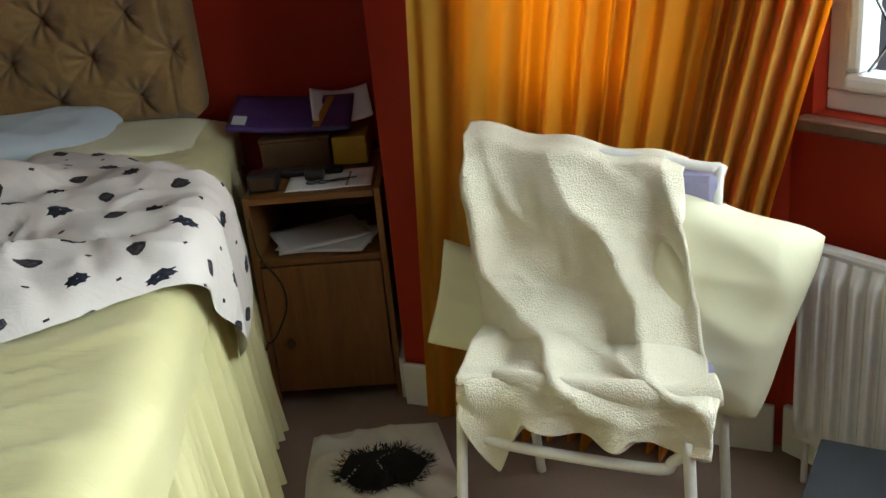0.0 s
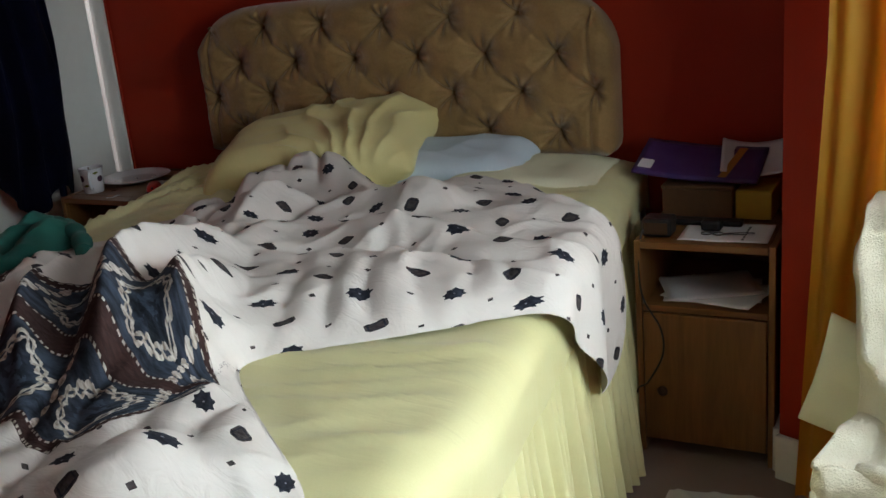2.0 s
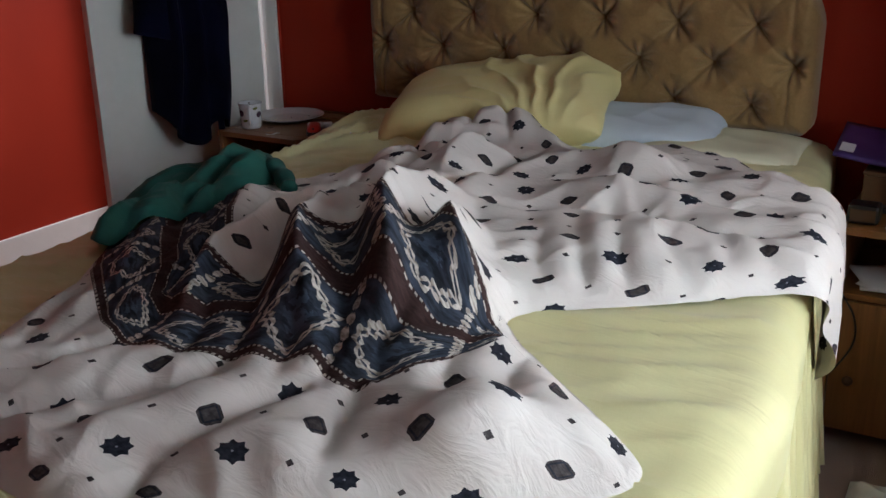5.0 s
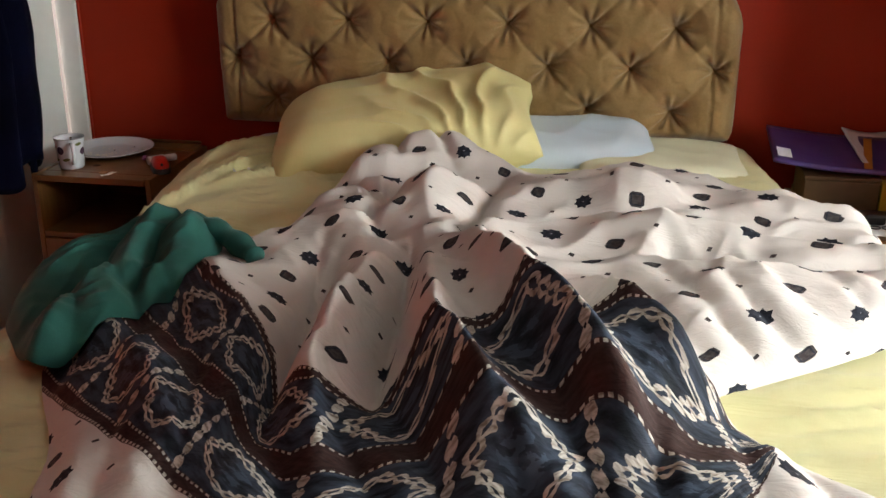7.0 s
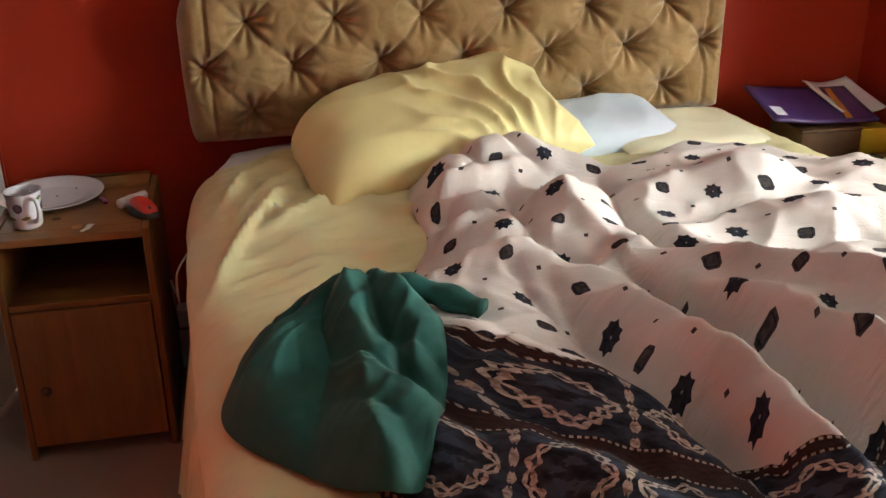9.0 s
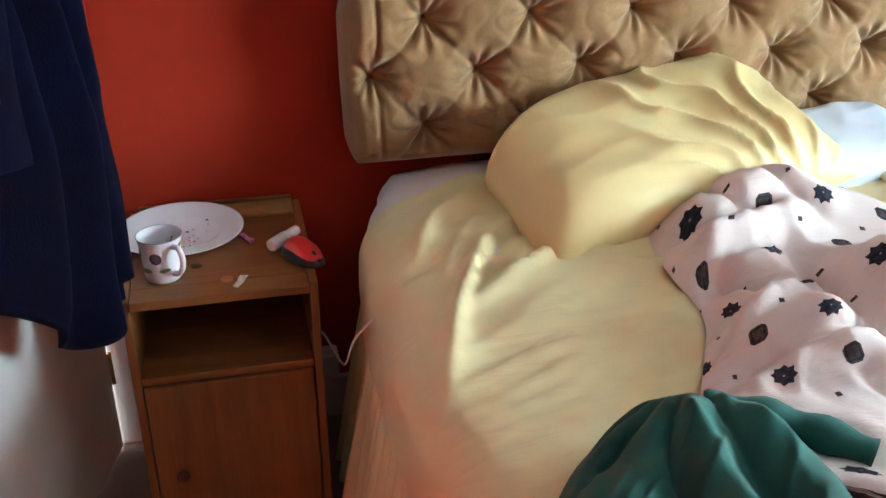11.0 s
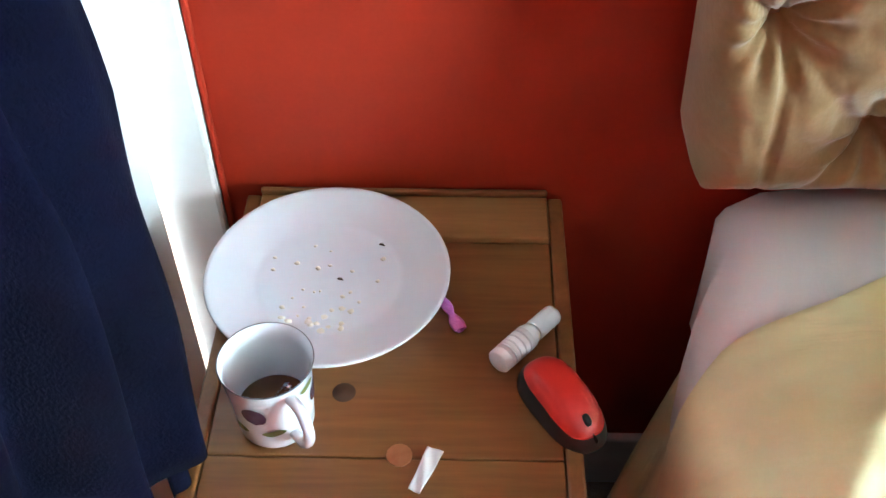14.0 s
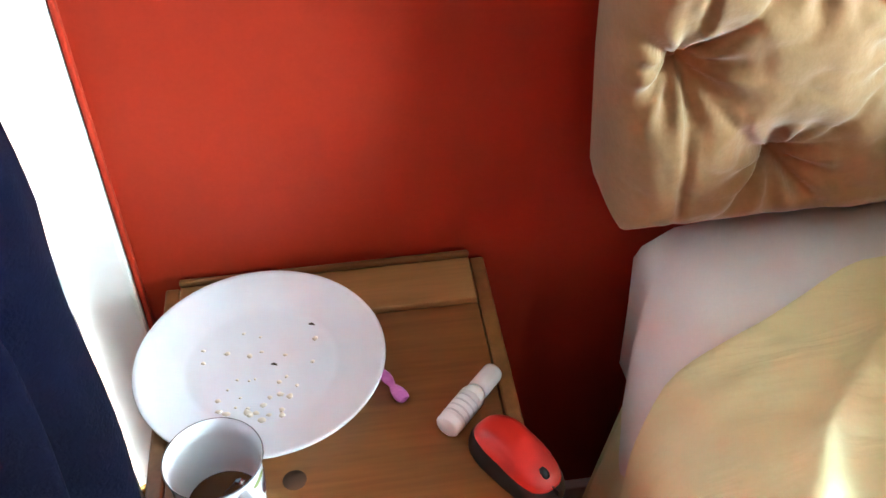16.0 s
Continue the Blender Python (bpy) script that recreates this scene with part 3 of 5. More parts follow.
part("drape", sheet_bm(curtain_fn, 260, 40), CURTAIN, curtain)
rail = part("curtain_rail", tube_bm([(1.55, -0.66, 2.30), (2.44, -1.01, 2.30)], 0.012, 8), GLOSS, curtain)

# ---- radiator ----
mwB, nB = bay_frames[1]
rad = thing("radiator", "white ribbed panel radiator under the window", "radiator")
rad.matrix_world = mwB @ pose(0.10, -0.05, 0)


def rad_fn(u, v):
    s = 0.02 + 0.50 * u
    z = 0.135 + 0.455 * v
    edge = min(1, min(v, 1 - v) / 0.09)
    f = 0.5 + 0.5 * math.cos(u * 2 * math.pi * 12)
    return Vector((s, -0.055 - 0.018 * min(1, f * 1.6) * edge, z))


part("front_panel", sheet_bm(rad_fn, 144, 24), RADI, rad)
part("frame_edge", box_bm(0.0, 0.54, -0.054, -0.02, 0.115, 0.61, 0.012), RADI, rad, smooth=False)
part("pipe", tube_bm([(0.03, -0.035, 0.13), (0.03, -0.035, 0.0)], 0.008, 8), RADI, rad)
part("bracket", box_bm(0.2, 0.24, -0.02, 0.045, 0.2, 0.5, 0.002), RADI, rad, smooth=False)


# ---- bed ----
def bed_right(y):
    return min(0.965 + 0.145 * (-y), 1.225)


def bed_left(y):
    table = [(-2.74, -0.56), (-1.75, -0.635), (-1.2, -0.675), (-0.7, -0.705), (-0.28, -0.70), (-0.16, -0.665), (-0.08, -0.605), (0.0, -0.58)]
    return sum(along(table, y + o) for o in (-0.08, -0.04, 0.0, 0.04, 0.08)) / 5


BED_TOP, FOOT, HEAD = 0.755, -2.74, -0.10


def sag(x):
    """The mattress slopes away along its far long side."""
    return 0.045 * (max(0.0, -0.40 - x) / 0.34) ** 1.6


def bed_top(x, y):
    """The top dips a little in the slept-in half."""
    return BED_TOP - 0.075 * max(0, min(1, (0.75 - x) / 1.1)) * max(0, min(1, (-y - 0.45) / 0.5))


SHEET_FOLDS = [(0.020, 0.014, [(-0.66, -0.95), (-0.62, -0.85), (-0.57, -0.70), (-0.48, -0.53), (-0.32, -0.40)]), (0.018, 0.012, [(-0.54, -0.70), (-0.44, -0.63), (-0.32, -0.57), (-0.20, -0.62)]), (0.016, 0.014, [(-0.63, -0.56), (-0.56, -0.42), (-0.46, -0.32), (-0.36, -0.27)]),
               (0.014, 0.010, [(-0.32, -0.57), (-0.26, -0.52), (-0.21, -0.47)]), (0.013, 0.011, [(-0.32, -0.58), (-0.20, -0.66), (-0.06, -0.66)]), (0.012, 0.012, [(-0.60, -0.66), (-0.52, -0.50), (-0.42, -0.40)]), (-0.010, 0.016, [(-0.52, -0.62), (-0.42, -0.50), (-0.34, -0.45)]),
               (0.007, 0.010, [(0.80, -1.80), (0.98, -1.74), (1.14, -1.66)]), (0.007, 0.010, [(0.92, -1.90), (1.06, -1.83), (1.18, -1.78)]), (0.006, 0.010, [(0.86, -1.72), (1.02, -1.66), (1.14, -1.58)]), (0.006, 0.012, [(1.0, -2.02), (1.10, -1.96), (1.19, -1.93)])]


def bed_point(u, v, lift=0.0):
    """u across, v from head to foot, over the top and a hand's width down the sides."""
    y = HEAD + (FOOT - HEAD) * min(max((v - 0.04) / 0.92, 0), 1)
    l, r = bed_left(y), bed_right(y)
    rad = 0.075
    a = 0.10
    if u < a:
        k = 1 - u / a
        side = -1
    elif u > 1 - a:
        k = (u - 1 + a) / a
        side = 1
    else:
        k, side = 0, 0
    z = BED_TOP + lift
    if side == 0:
        x = l + rad + (r - l - 2 * rad) * (u - a) / (1 - 2 * a)
    else:
        ang = min(k * 2, 1) * math.pi / 2
        x0 = (l + rad) if side < 0 else (r - rad)
        x = x0 + side * (rad + lift) * math.sin(ang)
        z -= rad * (1 - math.cos(ang)) + max(0, k * 2 - 1) * (0.20 if side < 0 else 0.08)
    end = 0.0
    if v < 0.04:
        end = 1 - v / 0.04
        y += 0.0
    elif v > 0.96:
        end = (v - 0.96) / 0.04
    if end:
        ang = min(end * 2, 1) * math.pi / 2
        y += (0.06 * math.sin(ang)) * (1 if v < 0.5 else -1)
        z = min(z, BED_TOP + lift - 0.07 * (1 - math.cos(ang)) - max(0, end * 2 - 1) * 0.20)
    # wrinkles in the cotton
    pull = nz(x * 2.2 + y * 0.9, y * 7 - x * 2, 5)
    z += (0.008 * pull + 0.008 * ridge(x * 3 + y, y * 14 - x * 5, 1) ** 3 + 0.012 * max(0, -0.1 - x) * ridge(x * 5, y * 6 + x * 4, 3) ** 2 + 0.002 * nz(x * 30, y * 30)) * (1 if side == 0 and not end else 0.4)
    z += 1.5 * fold_height(SHEET_FOLDS, x, y) * (0.3 if end else 1)
    z -= sag(max(x, -0.74)) + BED_TOP - bed_top(x, y)
    x += 0.006 * nz(y * 9, z * 6, 7) * (1 if side else 0)
    return Vector((x, y, z))


bed = thing("bed", "wide divan bed, unmade, with a pale yellow fitted sheet", "bed")
part("divan_base", box_bm(-0.50, 0.93, -2.66, -0.30, 0.05, 0.40, 0.02), PROTECT, bed, smooth=False)
part("mattress", sheet_bm(lambda u, v: bed_point(u, v, -0.008), 60, 90), PROTECT, bed, "white mattress cover showing at one corner")


def sheet_grid():
    bm = bmesh.new()
    nu, nv = 150, 220
    g = {}
    for i in range(nu + 1):
        for j in range(nv + 1):
            u = i / nu
            q = bed_point(u, 0.3).x
            line = along([(-0.8, -0.44), (-0.66, -0.30), (-0.45, -0.215), (-0.2, -0.16), (0.2, -0.09), (1.2, -0.03)], q) + 0.02 * nz(q * 8, 0)
            v0 = 0.04 + 0.92 * (line - HEAD) / (FOOT - HEAD) if line < HEAD else 0.01
            g[i, j] = bm.verts.new(bed_point(u, v0 + (1 - v0) * j / nv, 0.005))
    for i in range(nu):
        for j in range(nv):
            bm.faces.new((g[i, j], g[i + 1, j], g[i + 1, j + 1], g[i, j + 1]))
    return bm


part("fitted_sheet", sheet_grid(), SHEET, bed, "pale yellow cotton sheet with stretch wrinkles")


def valance_fn(side):
    def fn(u, v):
        y = -0.16 + (FOOT + 0.10) * u
        z = 0.56 - 0.545 * v
        f = math.sin(u * 290 + 4 * nz(u * 20, 0.3)) + 0.6 * math.sin(u * 67 + 2 * nz(u * 9, 2))
        amp = (0.009 if side > 0 else 0.005) + (0.020 if side > 0 else 0.014) * v
        out = amp * f + 0.012 * v + 0.01 * nz(u * 14, v, 3)
        if side > 0:
            return Vector((bed_right(y) - 0.012 + out + 0.03 * v, y, 0.625 - 0.61 * v))
        return Vector((bed_left(y) + 0.018 - out - 0.07 * v, y, z))
    return fn


part("valance", sheet_bm(valance_fn(1), 640, 14), SHEET, bed, "gathered pale yellow valance frill")
part("valance", sheet_bm(valance_fn(-1), 640, 14), SHEET, bed, "gathered pale yellow valance frill")


def valance_foot(u, v):
    x = -0.55 + 1.75 * u
    f = math.sin(u * 120) + 0.6 * math.sin(u * 47 + 2 * nz(u * 9, 2))
    return Vector((x, FOOT - 0.03 - (0.004 + 0.014 * v) * f - 0.01 * v, 0.56 - 0.53 * v))


part("valance", sheet_bm(valance_foot, 300, 14), SHEET, bed, "gathered pale yellow valance frill")

# ---- headboard ----
headboard = thing("headboard", "deep-buttoned gold velvet headboard with rounded top corners", "headboard")
HB = (-0.697, 0.912, 0.772, 1.312)
HB_Y = -0.050
BX, BZ = 0.2465, 0.124
BUTTONS = []
for row in range(-1, 3):
    for k in range(-1, 8):
        x = -0.634 + BX * k + (BX / 2 if row % 2 else 0)
        z = 0.982 + BZ * row
        if HB[0] + 0.04 < x < HB[1] - 0.04 and z < HB[3] - 0.05 and z > HB[2] + 0.05:
            BUTTONS.append((x, z))


def hb_top(x):
    e = 0.30
    d = min(x - HB[0], HB[1] - x)
    if d >= e:
        return HB[3] - 0.012 * abs((x - 0.1) / 0.8) ** 2
    k = 1 - d / e
    return HB[3] - 0.21 * (1 - math.sqrt(max(0, 1 - k ** 2.4))) - 0.008


def hb_depth(x, z):
    top = hb_top(x)
    d = min(x - HB[0], HB[1] - x, z - HB[2], top - z)
    edge = min(1, max(0, d) / 0.045)
    y = 0.060 * math.sqrt(max(0, 1 - (1 - edge) ** 2))
    near = sorted(((x - a) ** 2 + (z - b) ** 2, a, b) for a, b in BUTTONS)[:2]
    r0 = math.sqrt(near[0][0])
    dip = 0.042 * math.exp(-(r0 / 0.030) ** 1.1)
    # diagonal tucks between neighbouring buttons
    s = (x + 0.634) / BX
    t = (z - 0.982) / BZ
    p, q = (s + t / 2), (s - t / 2)
    tuck = 0
    for w in (p, q):
        f = abs(w - round(w))
        tuck = max(tuck, math.exp(-f / 0.045))
    fade = math.exp(-((r0 - 0.0) / 0.11) ** 2)
    dip += 0.013 * tuck * fade
    ang = math.atan2(z - near[0][2], x - near[0][1])
    dip += 0.0055 * math.sin(ang * 9 + near[0][1] * 30) * math.exp(-((r0 - 0.035) / 0.030) ** 2)
    seam = min(x - HB[0], HB[1] - x) - 0.075
    dip += 0.007 * math.exp(-(seam / 0.006) ** 2) + 0.0025 * ridge(x * 16 + z * 14, z * 16 - x * 9, 3) ** 3
    puff = 0.016 * min(1, r0 / 0.09)
    return HB_Y - (0.040 + y * 0.95 + puff * edge - dip * edge + 0.002 * nz(x * 25, z * 25))


def hb_bm():
    bm = bmesh.new()
    nx, nzz = 330, 130
    g = []
    for i in range(nx + 1):
        x = HB[0] + (HB[1] - HB[0]) * i / nx
        t = hb_top(min(max(x, HB[0] + 0.001), HB[1] - 0.001))
        low = HB[2] + 0.055 * (1 - math.sqrt(max(0, 1 - max(0, 1 - min(x - HB[0], HB[1] - x) / 0.055) ** 2)))
        row = []
        for j in range(nzz + 1):
            z = low + (t - low) * j / nzz
            tuck_in = 0.008 * max(0, 1 - (z - HB[2]) / 0.20) * max(0, 1 - (x - HB[0]) / 0.15)
            row.append(bm.verts.new((x + tuck_in, hb_depth(x, z), z)))
        g.append(row)
    for i in range(nx):
        for j in range(nzz):
            bm.faces.new((g[i][j], g[i][j + 1], g[i + 1][j + 1], g[i + 1][j]))
    rim = [g[i][0] for i in range(nx + 1)] + g[nx][1:] + [g[i][nzz] for i in range(nx - 1, -1, -1)] + g[0][-2:0:-1]
    back = [bm.verts.new((v.co.x, HB_Y - 0.004, v.co.z)) for v in rim]
    for a in range(len(rim)):
        b = (a + 1) % len(rim)
        bm.faces.new((rim[a], rim[b], back[b], back[a]))
    bmesh.ops.recalc_face_normals(bm, faces=bm.faces[:])
    return bm


part("padding", hb_bm(), VELVET, headboard)
btn = mesh_of("button", lathe_bm([(0, 0.006), (0.006, 0.005), (0.0095, 0.001), (0.010, -0.003), (0, -0.003)], 14), VELVET)
for x, z in BUTTONS:
    o = new("button", btn)
    o.parent = headboard
    o.matrix_world = pose(x, hb_depth(x, z) - 0.002, z, 90, 0, 0)
for x in (-0.35, 0.55):
    part("strut", box_bm(x - 0.03, x + 0.03, HB_Y - 0.002, -0.02, 0.1, 0.84, 0.003), WOODZ, headboard, smooth=False)


# ---- loose cloth on the bed ----
def patch_bm(outline, centre, rings, place, uvs=(), rounds=3, power=1.0):
    """Cloth filling an outline: rings shrink towards the centre; place(x, y, d) gives the point, d being the distance to the hem."""
    loop = smooth_loop([(x, y, 0) for x, y in outline], rounds)
    lens = [0.0]
    for a, b in zip(loop, loop[1:] + loop[:1]):
        lens.append(lens[-1] + (b - a).length)
    n = int(lens[-1] / 0.011)
    pts, k = [], 0
    for i in range(n):
        s = lens[-1] * i / n
        while lens[k + 1] < s:
            k += 1
        f = (s - lens[k]) / (lens[k + 1] - lens[k])
        pts.append(loop[k].lerp(loop[(k + 1) % len(loop)], f))
    c = Vector((*centre, 0))
    arr = np.array([(p.x, p.y) for p in pts])
    bm = bmesh.new()
    layers = [bm.loops.layers.uv.new(nm) for nm, _ in uvs]
    flat, g = {}, []
    for r in range(rings + 1):
        t = 1 - (r / rings) ** power
        ring = []
        if r == rings:
            ring = [None]
            v = bm.verts.new(place(c.x, c.y, float(np.sqrt(((arr - (c.x, c.y)) ** 2).sum(1)).min())))
            flat[v] = (c.x, c.y, 1.0)
            g.append([v])
            break
        for p in pts:
            q = c + (p - c) * t
            d = float(np.sqrt(((arr - (q.x, q.y)) ** 2).sum(1)).min()) if r else 0.0
            v = bm.verts.new(place(q.x, q.y, d))
            flat[v] = (q.x, q.y, d)
            ring.append(v)
        g.append(ring)
    faces = []
    for a, b in zip(g, g[1:]):
        m = len(a)
        for j in range(m):
            k = (j + 1) % m
            if len(b) == 1:
                faces.append(bm.faces.new((a[j], a[k], b[0])))
            else:
                faces.append(bm.faces.new((a[j], a[k], b[k], b[j])))
    for layer, (_, fn) in zip(layers, uvs):
        for f in faces:
            for l in f.loops:
                l[layer].uv = fn(*flat[l.vert])
    bmesh.ops.recalc_face_normals(bm, faces=faces)
    return bm


DUVET_EDGE = [(-0.40, -1.25), (-0.28, -1.10), (-0.19, -0.94), (-0.14, -0.84), (-0.16, -0.70), (-0.15, -0.56), (-0.06, -0.46), (0.08, -0.42), (0.21, -0.45), (0.31, -0.58), (0.42, -0.60), (0.60, -0.47),
              (0.84, -0.56), (1.01, -0.72), (1.14, -0.82), (1.32, -0.87), (1.50, -0.98), (1.44, -1.10), (1.31, -1.24), (1.20, -1.38), (1.08, -1.48), (0.98, -1.57),
              (0.82, -1.69), (0.715, -1.775), (0.78, -1.86), (0.93, -1.985), (1.09, -2.11), (1.13, -2.18), (1.06, -2.28), (0.97, -2.37), (0.85, -2.45), (0.67, -2.52), (0.49, -2.58),
              (0.28, -2.55), (0.05, -2.44), (-0.08, -2.31), (-0.18, -2.10), (-0.22, -1.96), (-0.34, -1.80), (-0.42, -1.66), (-0.46, -1.45)]
BUMPS = [(0.93, -2.24, 0.075, 0.10), (0.62, -2.36, 0.02, 0.12), (-0.36, -1.30, 0.02, 0.14), (0.63, -0.83, 0.03, 0.10), (0.78, -0.88, -0.045, 0.08), (0.82, -1.43, 0.03, 0.10), (0.05, -0.54, 0.030, 0.13), (0.20, -0.60, 0.035, 0.11),
         (-0.01, -1.02, 0.055, 0.11), (-0.05, -0.72, 0.05, 0.10), (0.15, -0.92, 0.05, 0.11), (0.30, -1.22, 0.04, 0.12)]
BAND_TOP = [(-0.52, -1.12), (-0.37, -1.24), (-0.25, -1.345), (-0.12, -1.53), (-0.01, -1.67), (0.06, -1.75), (0.09, -1.83), (0.13, -1.92), (0.19, -1.955), (0.24, -1.94), (0.27, -1.925), (0.30, -1.90), (0.35, -1.87), (0.39, -1.82), (0.46, -1.775), (0.50, -1.79), (0.56, -1.785), (0.60, -1.78), (0.66, -1.80), (0.73, -1.87), (0.82, -1.945)]
BAND_LOW = [(-0.52, -1.62), (-0.33, -1.80), (-0.20, -1.92), (-0.02, -2.06), (0.10, -2.15), (0.22, -2.21), (0.34, -2.20), (0.45, -2.17), (0.52, -2.18), (0.57, -2.15), (0.66, -2.20), (0.71, -2.18), (0.74, -2.13), (0.78, -2.06), (0.82, -1.95)]
# long ridges of the gathered middle, then the valleys and the creases further up
FOLDS = [(0.185, 0.070, [(0.30, -1.22), (0.38, -1.58), (0.47, -1.79), (0.58, -1.93), (0.66, -2.04)]), (0.140, 0.050, [(0.50, -1.50), (0.60, -1.76), (0.68, -1.86), (0.74, -1.92)]),
         (0.150, 0.050, [(0.22, -1.34), (0.30, -1.70), (0.35, -1.88), (0.44, -2.0), (0.52, -2.08)]), (0.105, 0.048, [(0.12, -1.30), (0.15, -1.66), (0.18, -1.92), (0.24, -2.08)]),
         (0.060, 0.070, [(-0.32, -1.25), (-0.15, -1.48), (0.00, -1.74), (0.10, -2.0)]), (0.045, 0.05, [(-0.38, -1.55), (-0.22, -1.72), (-0.05, -1.93), (0.08, -2.1)]),
         (-0.085, 0.026, [(0.02, -1.22), (0.05, -1.52), (0.08, -1.76), (0.12, -1.98)]), (-0.085, 0.026, [(0.17, -1.22), (0.225, -1.58), (0.265, -1.93)]),
         (-0.030, 0.022, [(-0.05, -1.10), (0.0, -1.35), (0.06, -1.62)]),
         (-0.050, 0.024, [(0.06, -0.74), (0.05, -0.90), (0.04, -1.06)]), (-0.048, 0.026, [(0.30, -0.72), (0.28, -0.95), (0.27, -1.20), (0.36, -1.36)]), (-0.042, 0.024, [(-0.16, -0.86), (-0.06, -0.74), (0.06, -0.74)]),
         (-0.040, 0.024, [(-0.25, -1.08), (-0.12, -1.04), (0.04, -1.05), (0.14, -1.24)]), (0.030, 0.05, [(-0.02, -0.60), (0.10, -0.58), (0.20, -0.62)]), (0.03, 0.045, [(0.16, -0.80), (0.15, -0.98), (0.20, -1.16)]),
         (-0.042, 0.030, [(0.34, -1.05), (0.50, -0.98), (0.70, -1.0), (0.92, -1.06), (1.12, -1.10)]), (0.030, 0.045, [(0.36, -0.84), (0.60, -0.86), (0.95, -0.93)]), (-0.030, 0.030, [(0.45, -1.26), (0.70, -1.23), (0.95, -1.29), (1.15, -1.25)]),
         (0.030, 0.050, [(0.40, -1.14), (0.70, -1.12), (1.05, -1.18)]), (-0.03, 0.022, [(0.33, -0.66), (0.42, -0.72), (0.52, -0.78)]), (-0.040, 0.017, [(-0.18, -0.64), (-0.04, -0.67), (0.12, -0.63)]), (-0.035, 0.015, [(-0.15, -0.74), (-0.06, -0.82), (0.02, -0.94)]), (0.028, 0.02, [(-0.20, -0.98), (-0.06, -0.90), (0.03, -0.90)]), (-0.035, 0.017, [(0.08, -0.44), (0.10, -0.56), (0.18, -0.70)]), (-0.03, 0.015, [(-0.06, -0.50), (0.0, -0.58), (0.02, -0.68)]), (-0.03, 0.022, [(0.66, -2.14), (0.72, -2.25), (0.78, -2.40)]), (-0.03, 0.022, [(0.44, -2.18), (0.42, -2.32), (0.36, -2.48)]), (-0.03, 0.020, [(0.20, -2.20), (0.14, -2.30), (0.04, -2.36)])]


def duvet_place(x, y, d):
    xr = bed_right(y)
    thin_c, thin_l = max(0, min(1, (-y - 2.05) / 0.2)), max(0, min(1, (-0.10 - x) / 0.25))
    thin = max(thin_c, thin_l)
    h = (0.042 - 0.022 * thin) * (1 - math.exp(-d / (0.045 - 0.02 * thin))) + 0.012 * (1 - math.exp(-d / 0.2))
    for bx, by, amp, s in BUMPS:
        h += amp * math.exp(-((x - bx) ** 2 + (y - by) ** 2) / (s * s)) * min(1, d / 0.08)
    h += fold_height(FOLDS, x, y) * min(1, d / 0.05)
    mid = max(0, min(1, (-y - 1.25) / 0.3)) * max(0, min(1, (y + 2.3) / 0.2))
    h += mid * 0.016 * (abs(math.sin((x * 0.85 + y * 0.42) * 34 + 2.4 * nz(x * 4, y * 4, 5))) - 0.5) * min(1, d / 0.06)
    # creases lying across the bed further up
    up = 1 - max(0, min(1, (-y - 1.25) / 0.35))
    rp = ridge(x * 1.6 + 0.4 * nz(x * 3, y * 3), y * 4.4 - x * 0.9, 2)
    h += up * (0.026 * rp * rp - 0.008) * min(1, d / 0.06)
    near = max(0, min(1, (-y - 2.14) / 0.16))
    c1 = abs(math.sin(math.atan2(x - 0.66, -(y + 1.80)) * 4.6 + 1.6 * nz(x * 2.5, y * 2.5, 12)))
    h += near * (0.052 * c1 ** 0.6 - 0.026) * min(1, d / 0.08)
    rp2 = ridge(x * 6.5 + nz(x * 4, y * 4, 1), y * 6.5 + nz(x * 4, y * 4, 6), 4)
    h += 0.009 * rp2 ** 2 * min(1, d / 0.04) + 0.004 * nz(x * 20, y * 20, 3)
    z = bed_top(x, y) + 0.012 + max(h, 0.0) - sag(x)
    if x > xr - 0.03:
        e = x - (xr - 0.03)
        bend = min(e / 0.10, 1) * math.pi / 2
        if e < 0.10:
            x2, z2 = (xr - 0.03) + 0.064 * math.sin(bend), z - 0.064 * (1 - math.cos(bend))
        else:
            x2, z2 = xr + 0.034, z - 0.064 - (e - 0.10)
        x = x2 + 0.02 * math.sin(y * 22 + 2) * min(1, e / 0.2) + 0.012
        z = z2
    return Vector((x, y, z))


# lengths of the cloth over its folds, along x and along y, so that the print keeps its size on the slopes
GX, GY = np.linspace(-0.6, 1.6, 150), np.linspace(-2.7, -0.3, 150)
GZ = np.array([[duvet_place(min(x, 1.0), y, 0.12).z for y in GY] for x in GX])
LX = np.zeros_like(GZ)
LX[1:] = np.cumsum(np.hypot(np.diff(GX)[:, None], np.diff(GZ, axis=0)), axis=0)
LX += 0.3 - LX[61]
LY = np.zeros_like(GZ)
LY[:, 1:] = np.cumsum(np.hypot(np.diff(GY)[None, :], np.diff(GZ, axis=1)), axis=1)
LY += -1.0 - LY[:, 106:107]


def softened(grid, base):
    """Only the broad stretch of the cloth, with the small bumps smoothed away."""
    off = grid - base
    for _ in range(6):
        for axis in (0, 1):
            pad = np.pad(off, [(5, 5) if k == axis else (0, 0) for k in (0, 1)], mode="edge")
            off = sum(np.take(pad, range(k, k + 150), axis=axis) for k in range(11)) / 11
    return (base + 0.8 * off).tolist()


LX, LY = softened(LX, GX[:, None] + 0 * GZ), softened(LY, GY[None, :] + 0 * GZ)


